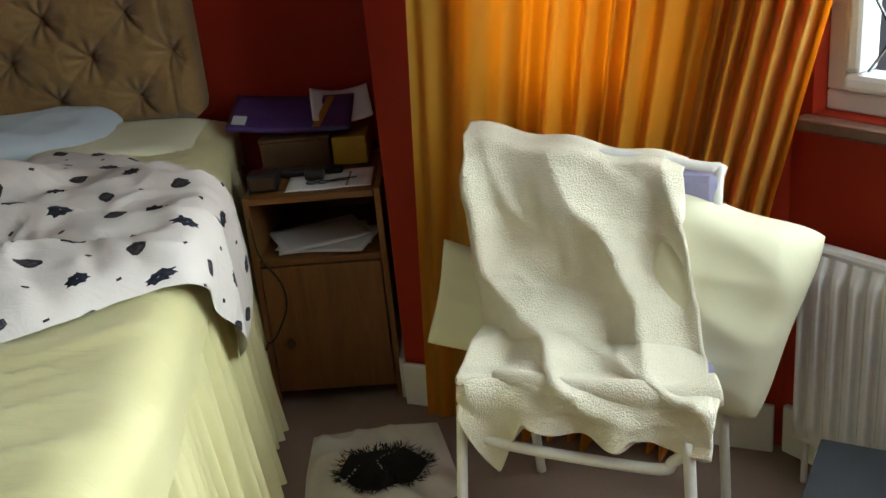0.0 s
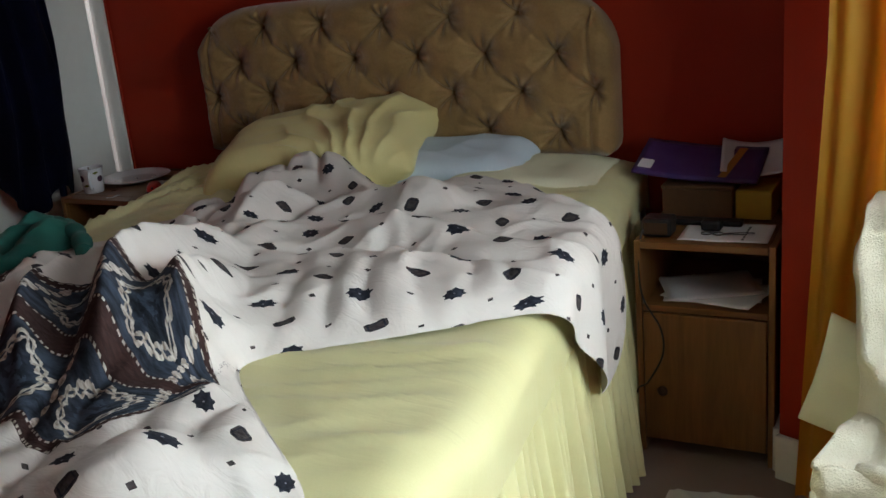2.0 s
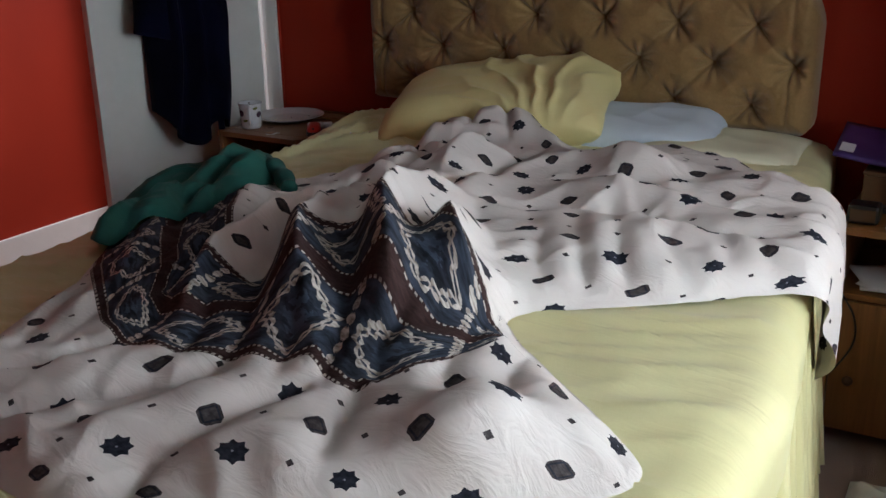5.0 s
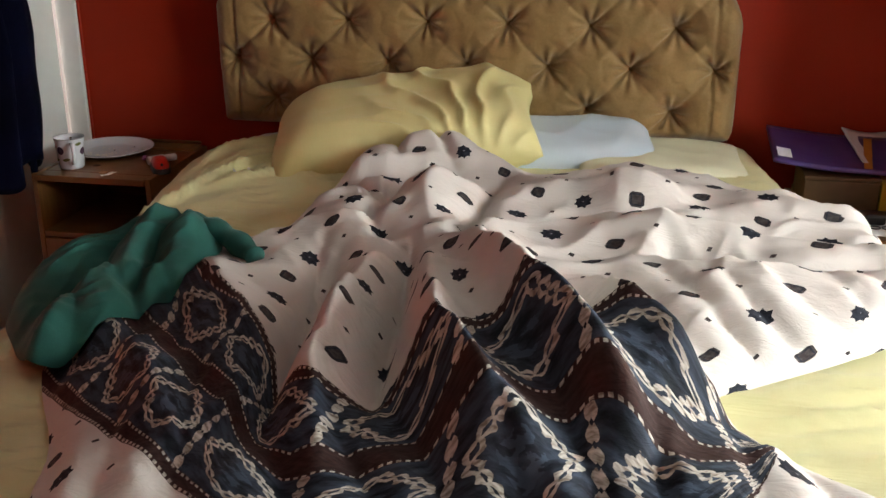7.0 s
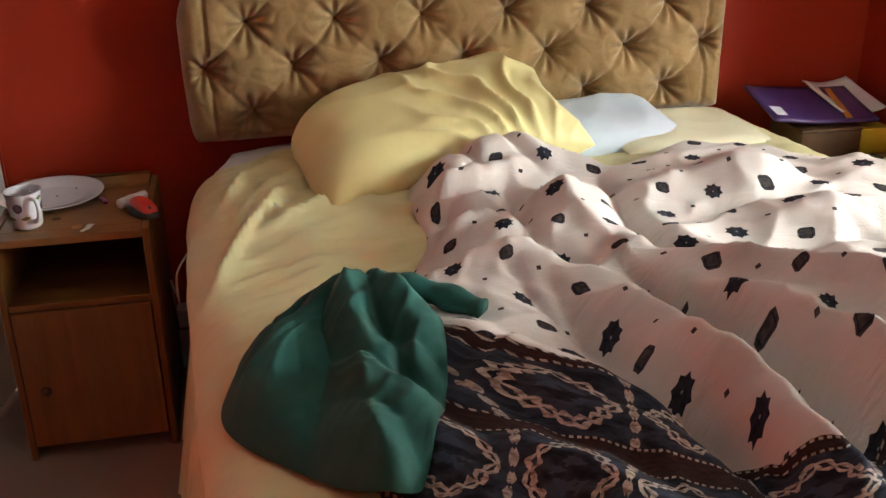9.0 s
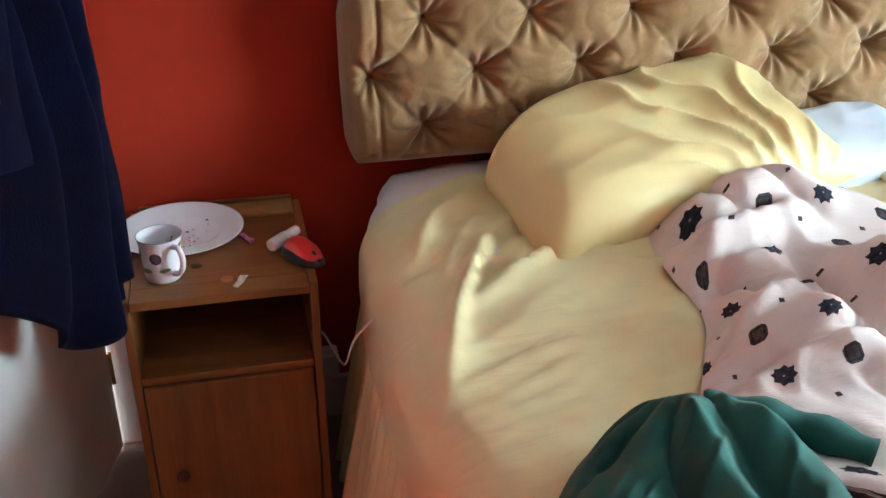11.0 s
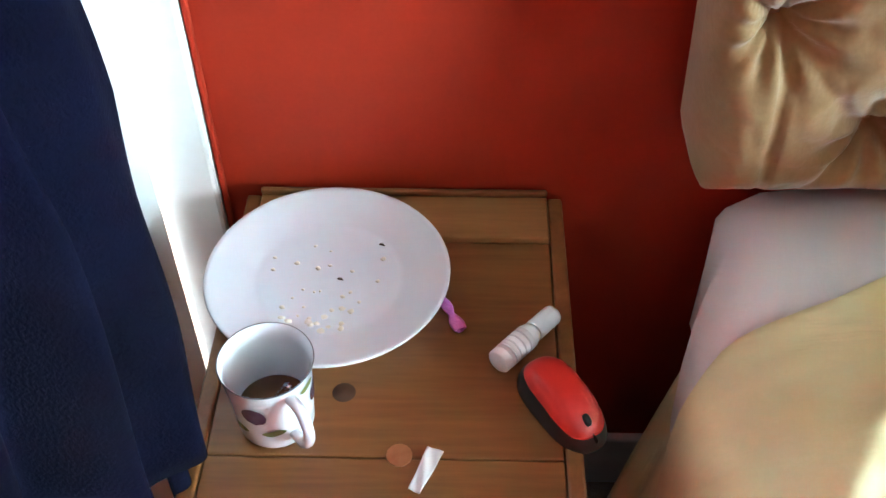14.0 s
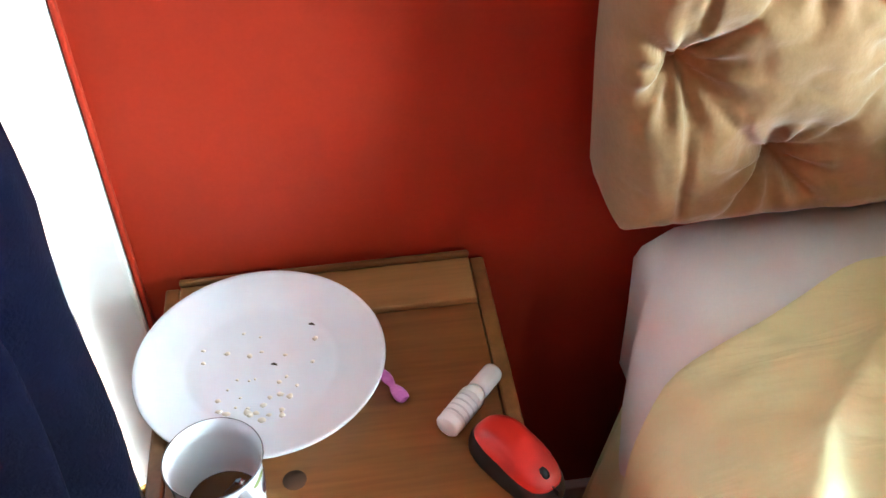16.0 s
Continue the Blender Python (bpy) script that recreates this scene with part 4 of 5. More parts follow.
def cloth_at(x, y):
    i, j = (x + 0.6) / 2.2 * 149, (y + 2.7) / 2.4 * 149
    i, j = min(max(i, 0.0), 147.999), min(max(j, 0.0), 147.999)
    a, b = int(i), int(j)
    p, q = i - a, j - b
    return [(t[a][b] * (1 - p) + t[a + 1][b] * p) * (1 - q) + (t[a][b + 1] * (1 - p) + t[a + 1][b + 1] * p) * q for t in (LX, LY)]


def duvet_print(x, y, d):
    out = Vector((x - 0.3, y + 1.6))
    if out.length > 0.01:
        out.normalize()
        k = 0.085 * math.exp(-d / 0.045)
        x, y = x + out.x * k, y + out.y * k
    low = y < (-1.86 if x > 0.80 else (along(BAND_TOP, x) + along(BAND_LOW, x)) / 2)
    x, y = cloth_at(x, y)
    if low:
        return (x * 0.97 + y * 0.26 + 0.03 * nz(x * 3, y * 3, 2), -x * 0.26 + y * 0.97 + 0.03 * nz(x * 3, y * 3, 8))
    return (x * 0.87 + y * 0.50 + 0.05 * nz(x * 3, y * 3), -x * 0.50 + y * 0.87 + 0.05 * nz(x * 3, y * 3, 5))


def duvet_band(x, y, d):
    a, b = along(BAND_TOP, x), along(BAND_LOW, x)
    if x > 0.815 or a - b < 0.01:
        return (x, 9.0 if y < -1.95 else -9.0)
    return (cloth_at(x, y)[0] * 0.9, (a - y) / (a - b))


duvet = thing("duvet", "rumpled white duvet with navy star print and dark chain-patterned band", "duvet")
part("cover", patch_bm(DUVET_EDGE, (0.30, -1.60), 95, duvet_place, (("print", duvet_print), ("band", duvet_band)), 3), DUVET, duvet)



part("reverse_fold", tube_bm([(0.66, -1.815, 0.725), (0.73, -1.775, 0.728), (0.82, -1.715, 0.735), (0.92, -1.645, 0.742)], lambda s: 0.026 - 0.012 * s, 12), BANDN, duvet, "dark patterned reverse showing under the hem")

SHIRT_EDGE = [(-0.63, -1.43), (-0.60, -1.30), (-0.53, -1.19), (-0.45, -1.13), (-0.36, -1.12), (-0.28, -1.17), (-0.22, -1.27), (-0.22, -1.40), (-0.25, -1.56), (-0.30, -1.70), (-0.35, -1.79), (-0.43, -1.72), (-0.50, -1.63), (-0.58, -1.54)]


def shirt_place(x, y, d):
    h = 0.022 * (1 - math.exp(-d / 0.025)) + 0.040 * math.exp(-((x + 0.38) ** 2 + (y + 1.22) ** 2) / 0.012) + 0.045 * math.exp(-((x + 0.52) ** 2 + (y + 1.34) ** 2) / 0.012) * min(1, d / 0.03) + 0.008 * ridge(x * 15 + 2 * nz(x * 6, y * 6, 2), y * 9 - x * 6, 5) ** 2 * min(1, d / 0.04)
    ang = math.atan2(y + 1.16, x + 0.36)
    h += 0.032 * abs(math.sin(ang * 5 + 1.5 * nz(x * 5, y * 5))) ** 0.8 * min(1, d / 0.06) * min(1, math.hypot(x + 0.36, y + 1.16) / 0.12)
    h += 0.008 * ridge(x * 8 + nz(x * 5, y * 5), y * 5, 8) * min(1, d / 0.05)
    under = bed_top(x, y) + 0.012
    low = duvet_place(x, y, 0.06).z + 0.004
    k = max(0, min(1, (x + 0.48) / 0.10))
    return Vector((x, y, (under - sag(x)) * (1 - k) + max(low, under - 0.02) * k + 0.008 + h))


shirt = thing("shirt", "crumpled dark green jersey shirt lying on the duvet", "shirt")
part("cloth", patch_bm(SHIRT_EDGE, (-0.44, -1.32), 50, shirt_place, (), 3), GREEN, shirt)
part("sleeve", tube_bm([(-0.33, -1.20, 0.795), (-0.27, -1.23, 0.800), (-0.20, -1.27, 0.792), (-0.135, -1.325, 0.782)], lambda s: 0.030 - 0.008 * s + 0.004 * math.sin(s * 19), 14), GREEN, shirt)


def pillow_bm(w, h, thick, seed=0, wrinkle=0.008, tip=0.05, soft=0.0, fan=0.0):
    """A filled cushion: thin drawn-out corners, plump middle, creases running in from the corners."""
    bm = bmesh.new()
    n = 96 if fan else 56
    grids = []
    for side in (1, -1):
        g = []
        for i in range(n + 1):
            row = []
            for j in range(n + 1):
                a, b = 2 * i / n - 1, 2 * j / n - 1
                pull = tip * (a * a * b * b)
                x, y = a * (w / 2) * (1 - 0.07 * (1 - b * b) * abs(a) ** 3 + pull - soft * b ** 4), b * (h / 2) * (1 - 0.09 * (1 - a * a) * abs(b) ** 3 + pull - soft * a ** 4)
                t = max(0, (1 - a ** 4) * (1 - b ** 4)) ** 0.55
                if fan:
                    k = max(0, (-a - 0.25) / 0.75)
                    y -= h * 0.30 * k ** 2 * max(0, b) ** 1.5
                    x += w * 0.05 * k * abs(b) ** 3 + w * 0.05 * max(0, a) ** 4 * max(0, b) ** 2
                    y += h * 0.06 * max(0, 1 - (a - 0.15) ** 2 / 0.6) * max(0, b)
                wr = wrinkle * (ridge(x * 7 + seed, y * 4, seed) + 0.6 * ridge(x * 4, y * 12 + seed, seed + 3)) * t
                if fan:
                    q = math.atan2(a - 0.62, b + 1.5)
                    wr += fan * t * max(0, min(1, (a + 0.35) / 0.4)) * ((1 - abs(math.sin(q * 17 + 1.8 * nz(a * 2, b * 2, 4)))) ** 1.6 - 0.3) + 0.5 * fan * t * nz(a * 2.2, b * 2.2, 7)
                row.append((Vector((x, y, side * (thick / 2) * t + wr))))
            g.append(row)
        grids.append(g)
    made = {}
    for s, g in enumerate(grids):
        for i in range(n + 1):
            for j in range(n + 1):
                rim = i in (0, n) or j in (0, n)
                if s == 1 and rim:
                    made[s, i, j] = made[0, i, j]
                else:
                    made[s, i, j] = bm.verts.new(g[i][j])
        for i in range(n):
            for j in range(n):
                q = [made[s, i, j], made[s, i + 1, j], made[s, i + 1, j + 1], made[s, i, j + 1]]
                bm.faces.new(q if s == 0 else q[::-1])
    return bm


def axes_pose(centre, xdir, ydir):
    x = Vector(xdir).normalized()
    y = Vector(ydir)
    y = (y - x * y.dot(x)).normalized()
    z = x.cross(y)
    m = Matrix((x, y, z)).transposed().to_4x4()
    return Matrix.Translation(centre) @ m


def pillow(name, label, mat, centre, xd, yd, dims, seed, wrinkle=0.008, tip=0.02, soft=0.07, fan=0.0):
    ob = part(name, pillow_bm(*dims, seed, wrinkle, tip, soft, fan), mat)
    ob.matrix_world = axes_pose(centre, xd, yd)
    return tagged(ob, label, "pillow")


pillow("pillow", "yellow cotton pillow leaning on the headboard, creased", PILLOWY, (-0.045, -0.340, 0.826), (0.80, 0.14, 0.085), (-0.07, 0.42, 0.120), (0.80, 0.48, 0.22), 3, 0.006, 0.02, 0.05, 0.020)
pillow("pillow", "pale blue pillow lying flat by the headboard", PILLOWB, (0.45, -0.29, 0.780), (0.50, 0.10, -0.01), (-0.1, 0.5, 0.10), (0.50, 0.32, 0.12), 8, 0.008)
pillow("pillow", "cream sheet-covered pillow end under the yellow one", PILLOWC, (0.70, -0.30, 0.765), (1, 0.05, -0.02), (0, 1, 0.03), (0.48, 0.36, 0.05), 5, 0.005)


# ---- bedside cabinets ----
def bedside(x0, x1, yf, yb, top, label):
    t = thing("bedside_cabinet", label, "bedside cabinet", (0, 0, 0), group="pair of bedside cabinets")
    s = 0.018
    part("side_panel", box_bm(x0, x0 + s, yf + 0.006, yb, 0, top - 0.001, 0.003), WOODZ, t, smooth=False)
    part("side_panel", box_bm(x1 - s, x1, yf + 0.006, yb, 0, top - 0.001, 0.003), WOODZ, t, smooth=False)
    part("front_rail", box_bm(x0 + s + 0.001, x1 - s - 0.001, yf, yf + 0.058, top - 0.022, top - 0.0028, 0.002), WOODX, t, smooth=False)
    part("top", box_bm(x0 + s + 0.001, x1 - s - 0.001, yf + 0.0595, yb - 0.078, top - 0.022, top - 0.003, 0.002), WOODX, t, smooth=False)
    part("back_rail", box_bm(x0 + s + 0.001, x1 - s - 0.001, yb - 0.077, yb, top - 0.022, top + 0.004, 0.003), WOODL, t, "lighter strip of wood", smooth=False)
    part("lip", box_bm(x0 + s + 0.001, x1 - s - 0.001, yb - 0.008, yb, top + 0.005, top + 0.014, 0.003), WOODX, t, smooth=False)
    part("shelf", box_bm(x0 + s + 0.001, x1 - s - 0.001, yf + 0.008, yb - 0.012, top - 0.205, top - 0.187, 0.002), WOODX, t, smooth=False)
    part("bottom", box_bm(x0 + s + 0.001, x1 - s - 0.001, yf + 0.02, yb - 0.012, 0.035, 0.053, 0.002), WOODX, t, smooth=False)
    # back panel coloured darker than the teak, standing in for shelf shade
    part("back_panel", box_bm(x0 + s + 0.001, x1 - s - 0.001, yb - 0.011, yb - 0.004, 0.03, top - 0.024), DARKW_SHADE, t, smooth=False)
    d = part("cabinet_door", box_bm(x0 + s + 0.003, x1 - s - 0.003, yf + 0.001, yf + 0.018, 0.045, top - 0.208, 0.003), WOODZ, t, smooth=False)
    k = part("knob", lathe_bm([(0, 0.022), (0.010, 0.021), (0.0145, 0.015), (0.013, 0.009), (0.006, 0.005), (0.007, 0), (0, 0)], 20), DARKW_SHADE, d, "round dark wooden knob")
    k.matrix_world = pose(x0 + 0.075, yf + 0.001, top - 0.435, 90, 0, 0)
    return t


bedside(-1.200, -0.806, -0.455, -0.016, 0.660, "teak bedside cabinet with open shelf, plate and mug on it")
bedside(1.080, 1.455, -0.545, -0.095, 0.640, "teak bedside cabinet with open shelf, piled with papers")
LT, RT = 0.657, 0.640

# ---- on the first cabinet ----
plate = part("plate", lathe_bm([(0, 0.003), (0.078, 0.003), (0.084, 0.0040), (0.092, 0.0075), (0.128, 0.0155), (0.1325, 0.0172), (0.1335, 0.0155), (0.096, 0.004), (0.086, 0.000), (0.078, 0), (0, 0)], 72), CHINA)
plate.matrix_world = pose(-1.082, -0.163, LT + 0.0045, 0, 0, 0) @ Matrix.Scale(1.05, 4)
tagged(plate, "white china dinner plate with crumbs", "plate")
rng = random.Random(5)
bmc = bmesh.new()
for k in range(34):
    a, r = rng.uniform(0, 6.28), 0.078 * math.sqrt(rng.random())
    s = rng.uniform(0.0010, 0.0030)
    if k < 12:
        r, a = rng.uniform(0.05, 0.085), rng.uniform(4.1, 5.3)
    ic = bmesh.ops.create_icosphere(bmc, subdivisions=1, radius=s)["verts"]
    for v in ic:
        v.co = Vector((r * math.cos(a) + v.co.x * rng.uniform(0.8, 2.2), r * math.sin(a) + v.co.y * rng.uniform(0.8, 1.8), 0.0055 + (0.004 if r > 0.078 else 0) + v.co.z * 0.6))
crumbs = part("crumbs", bmc, CRUMB)
crumbs.matrix_world = pose(-1.082, -0.163, LT + 0.0045)
tagged(crumbs, "pale toast crumbs scattered on the plate", "crumbs", kind="stuff")
for dx, dy in ((0.058, 0.052), (0.014, -0.004)):
    o = part("dark_crumb", tube_bm([(-0.006, 0, 0.0055), (0, 0.001, 0.007), (0.006, 0, 0.006)], lambda s: 0.0008 + 0.0016 * math.sin(math.pi * s), 6), SEED)
    o.matrix_world = pose(-1.082 + dx, -0.163 + dy, LT + 0.0065, 0, 0, -20) @ Matrix.Scale(0.62, 4)
    tagged(o, "small dark crumb on the plate", "crumb")

mug = thing("mug", "white china mug with a plum and leaf print, with coffee dregs", "mug", (-1.114, -0.354, LT + 0.0005), -52)
mug.scale = (1.10, 1.10, 1.13)
part("cup", lathe_bm([(0, 0.003), (0.027, 0.003), (0.028, 0), (0.031, 0.0005), (0.0345, 0.006), (0.036, 0.03), (0.0385, 0.07), (0.0415, 0.0865), (0.0420, 0.0875), (0.0408, 0.0870), (0.0375, 0.07), (0.0345, 0.03), (0.031, 0.010), (0, 0.008)], 56), CHINA, mug)
part("coffee", lathe_bm([(0, 0.024), (0.0335, 0.024), (0.0335, 0.0225), (0, 0.0225)], 40), COFFEE, mug, "dark brown coffee dregs")
part("handle", tube_bm([(0.038, 0, 0.074), (0.056, 0, 0.076), (0.066, 0, 0.060), (0.063, 0, 0.040), (0.050, 0, 0.024), (0.034, 0, 0.020)], 0.0052, 10), CHINA, mug)

part("rim_line", lathe_bm([(0.0419, 0.0866), (0.0424, 0.0872), (0.0420, 0.0879), (0.0414, 0.0876)], 56), LEAD, mug, "thin grey line round the rim")
spoon = thing("teaspoon", "small steel teaspoon standing in the mug", "teaspoon", (-1.114, -0.354, LT + 0.0005), -52)
part("handle", tube_bm([(-0.012, 0.006, 0.022), (0.010, 0.004, 0.055), (0.036, 0.001, 0.0955), (0.046, 0.0, 0.106)], lambda q: 0.0016 + 0.0014 * q, 8), STEEL, spoon)


def decal(name, mat, ang, z0, w, h, leafy):
    def fn(u, v):
        a, b = 2 * u - 1, 2 * v - 1
        lim = math.sqrt(max(0, 1 - b * b)) if not leafy else (1 - b * b)
        zz = z0 + b * h / 2
        r = 0.0366 + (zz - 0.03) * 0.068 + 0.0004 if zz > 0.006 else 0.035
        th = ang + (a * lim * w / 2 + (0.15 * b * w if leafy else 0)) / 0.037
        return Vector((r * math.cos(th), r * math.sin(th), zz))
    part(name, sheet_bm(fn, 10, 8), mat, mug)


for ang, z0, w, h, mt, leafy in ((-0.9, 0.055, 0.022, 0.024, LEAF_P, False), (-1.5, 0.028, 0.026, 0.012, LEAF_G, True), (-1.9, 0.06, 0.016, 0.018, LEAF_G, True), (-0.5, 0.030, 0.022, 0.010, LEAF_G, True),
                                 (0.9, 0.05, 0.022, 0.022, LEAF_P, False), (1.7, 0.035, 0.02, 0.014, LEAF_G, True), (2.6, 0.055, 0.022, 0.02, LEAF_P, False), (-2.6, 0.032, 0.024, 0.012, LEAF_G, True), (0.5, 0.072, 0.018, 0.010, LEAF_G, True)):
    decal("printed_leaf" if leafy else "printed_plum", mt, ang, z0, w, h, leafy)

bottle = thing("pill_bottle", "small white plastic bottle lying on its side", "bottle")
bottle.matrix_world = Matrix.Translation((-0.890, -0.287, LT + 0.0145)) @ Vector((0.070, 0.078, 0.0)).to_track_quat("Z", "Y").to_matrix().to_4x4()
part("body", lathe_bm([(0, 0), (0.0120, 0), (0.0138, 0.002), (0.0138, 0.050), (0.0115, 0.056), (0.0095, 0.059), (0, 0.059)], 28), PVC, bottle)
part("label_wrap", lathe_bm([(0.0139, 0.010), (0.01405, 0.010), (0.01405, 0.046), (0.0139, 0.046)], 28), PAPER, bottle, "white paper label")
for q in range(4):
    part("text_line", lathe_bm([(0.01406, 0.014 + 0.008 * q), (0.01416, 0.014 + 0.008 * q), (0.01416, 0.0163 + 0.008 * q), (0.01406, 0.0163 + 0.008 * q)], 28), LABELG, bottle, "pale grey line of print")
part("cap", lathe_bm([(0.0100, 0.0595), (0.0118, 0.0600), (0.0118, 0.0900), (0.0105, 0.0935), (0, 0.094)], 28), CHINA, bottle)

mouse = thing("computer_mouse", "red wireless computer mouse with black sides", "computer mouse")
mouse.matrix_world = Matrix.Translation((-0.825, -0.334, LT + 0.001)) @ Matrix.Rotation(radians(-57), 4, "Z") @ Matrix.Scale(1.06, 4)


def mouse_shell(z0, grow, lowcut):
    bm = bmesh.new()
    n, m = 40, 20
    prev = None
    for j in range(m + 1):
        t = j / m
        zz = z0 + (0.036 - z0) * math.sin(t * math.pi / 2)
        k = math.cos(t * math.pi / 2) ** 0.55 if j < m else 0
        ring = []
        for i in range(n):
            a = 2 * math.pi * i / n
            cx, sy = math.cos(a), math.sin(a)
            lx = 0.056 * (abs(cx) ** 0.85) * (1 if cx > 0 else -1)
            ly = (0.0305 - 0.004 * math.cos(2 * a) * 0 - 0.003 * (1 - abs(cx)) ) * (abs(sy) ** 0.8) * (1 if sy > 0 else -1)
            x, y = lx * k * grow, ly * k * grow
            zc = zz * (1 - 0.20 * (x / 0.056) - 0.28 * (x / 0.056) ** 2)
            ring.append(bm.verts.new((x, y, max(zc, z0))))
        if prev:
            for i in range(n):
                bm.faces.new((prev[i], prev[(i + 1) % n], ring[(i + 1) % n], ring[i]))
        prev = ring
    bmesh.ops.remove_doubles(bm, verts=bm.verts[:], dist=0.0002)
    return bm


part("base_shell", mouse_shell(0.0, 1.0, 0), BLACK, mouse, "black plastic sides")
top_shell = part("top_shell", mouse_shell(0.013, 0.90, 0), MOUSER, mouse, "glossy red cover")
top_shell.location = (0, 0, 0.0022)
wheel = part("scroll_wheel", lathe_bm([(0, -0.004), (0.008, -0.004), (0.0095, -0.002), (0.0095, 0.002), (0.008, 0.004), (0, 0.004)], 24), BLACK, mouse)
wheel.location, wheel.rotation_euler = (0.033, 0, 0.0195), (radians(90), 0, 0)
part("button_split", box_bm(0.044, 0.056, -0.0005, 0.0005, 0.010, 0.0165), BLACK, mouse, smooth=False)

coin = part("coin", lathe_bm([(0, 0.0016), (0.0118, 0.0016), (0.0128, 0.0018), (0.013, 0.0009), (0.0128, 0), (0, 0)], 36), COPPER)
coin.matrix_world = pose(-0.988, -0.394, LT + 0.0005)
tagged(coin, "copper coin lying flat on the cabinet", "coin")


def strip_fn(u, v):
    x, y = (u - 0.5) * 0.0165 * (1.1 - 0.35 * v), (v - 0.5) * 0.052
    return Vector((x, y, 0.002 + 0.0035 * abs(v - 0.5) ** 1.5 + 0.001 * math.sin(u * 6 + v * 9)))


slip = part("paper_slip", sheet_bm(strip_fn, 8, 16, 0.0004), PAPER)
slip.matrix_world = pose(-0.962, -0.411, LT, 0, 0, 158)
tagged(slip, "small torn slip of white paper", "paper")


def wrap_fn(u, v):
    a = 2 * math.pi * u
    r = 0.005 * (0.35 + 0.65 * abs(math.sin(v * 5.2 + 0.5)) + 0.5 * v)
    return Vector((r * math.cos(a) * (1 + 0.3 * math.sin(a * 3)), (v - 0.5) * 0.050, 0.0042 + 0.6 * r * math.sin(a)))


wrapper = part("sweet_wrapper", sheet_bm(wrap_fn, 16, 24), PINKW)
wrapper.matrix_world = pose(-0.940, -0.212, LT, 0, 0, 205)
tagged(wrapper, "twisted pink foil sweet wrapper", "wrapper")

stain = part("spill_ring", lathe_bm([(0, 0.0006), (0.012, 0.0006), (0.0125, 0)], 20), DARKW_SHADE)
stain.matrix_world = pose(-1.050, -0.318, LT - 0.0002)
tagged(stain, "small dried drink stain on the cabinet top", "stain")

cable = part("cable", tube_bm([(-0.69, -0.58, 0.655), (-0.742, -0.52, 0.56), (-0.755, -0.44, 0.45), (-0.762, -0.36, 0.405), (-0.785, -0.25, 0.41), (-0.80, -0.12, 0.34), (-0.80, -0.05, 0.2)], 0.0028, 8), CABLEW)
tagged(cable, "thin white charging cable trailing over the bed edge", "cable")
plug = part("plug_socket", box_bm(-0.80, -0.735, -0.075, -0.02, 0.17, 0.235, 0.006), CHINA, smooth=False)
tagged(plug, "white wall plug beside the bed", "plug")

# ---- on the second cabinet ----
carton = thing("cardboard_box", "small brown box on the bedside cabinet", "box")
part("tray", box_bm(1.10, 1.300, -0.31, -0.12, RT + 0.0005, RT + 0.085, 0.003), BROWNB, carton, smooth=False)
part("lid", box_bm(1.097, 1.303, -0.313, -0.117, RT + 0.086, RT + 0.096, 0.003), BROWNB, carton, smooth=False)
ybox = part("yellow_box", box_bm(1.306, 1.405, -0.30, -0.13, RT + 0.0005, RT + 0.083, 0.004), YELLOWB, smooth=False)
tagged(ybox, "yellow card box beneath the brochures", "box")


def leaflet(name, label, mat, c0, xd, yd, w, d, thick, curl):
    def fn(u, v):
        return Vector((u * w, v * d, curl * (4 * (u - 0.5) ** 2 + 0.5 * v * v) + 0.002 * nz(u * 3, v * 3, w)))
    ob = part(name, sheet_bm(fn, 16, 10, thick), mat)
    ob.matrix_world = axes_pose(c0, xd, yd)
    return tagged(ob, label, "brochure")


BX0 = (1.010, -0.305, 0.772)
BXD, BYD = (0.36, 0.010, -0.028), (0.02, 0.21, 0.045)
leaflet("brochure", "purple glossy brochure on top of the pile", PURPLE, BX0, BXD, BYD, 0.355, 0.215, 0.010, 0.008)
flap = axes_pose(BX0, BXD, BYD)


def on_brochure(name, x0, x1, y0, y1, mat, label):
    ob = part(name, sheet_bm(lambda u, v: Vector((x0 + (x1 - x0) * u + (0.03 * v if name == "stripe" else 0), y0 + (y1 - y0) * v, 0.008 * (4 * ((x0 + (x1 - x0) * u) / 0.355 - 0.5) ** 2 + 0.5 * ((y0 + (y1 - y0) * v) / 0.215) ** 2) + 0.004)), 4, 4), mat)
    ob.parent = bpy.data.objects["brochure"]
    ob.matrix_world = flap
    ob["label"] = label


on_brochure("stripe", 0.245, 0.268, 0.008, 0.20, ORANGE, "orange printed stripe")
on_brochure("barcode_panel", 0.012, 0.052, 0.020, 0.075, PAPER, "white printed panel")
leaflet("paper", "pale printed sheets under the brochure", PAPER, (1.255, -0.255, 0.757), (0.36, 0.06, -0.01), (-0.03, 0.21, 0.05), 0.175, 0.20, 0.004, 0.016)
leaflet("letter", "white letter lying on the cabinet top", PAPER, (1.195, -0.520, RT + 0.001), (1, 0.03, 0), (-0.06, 1, 0), 0.235, 0.17, 0.001, 0.0005)
bmx = bmesh.new()
for k in range(6):
    box_bm(1.36, 1.366, -0.505 + k * 0.022, -0.490 + k * 0.022, RT + 0.0036, RT + 0.0040, 0, bmx)
bars = part("text_lines", bmx, BLACK, smooth=False)
bars.parent = bpy.data.objects["letter"]
bars.matrix_parent_inverse = bpy.data.objects["letter"].matrix_world.inverted()
glasses = thing("spectacles", "black folded spectacles on the letter", "spectacles")
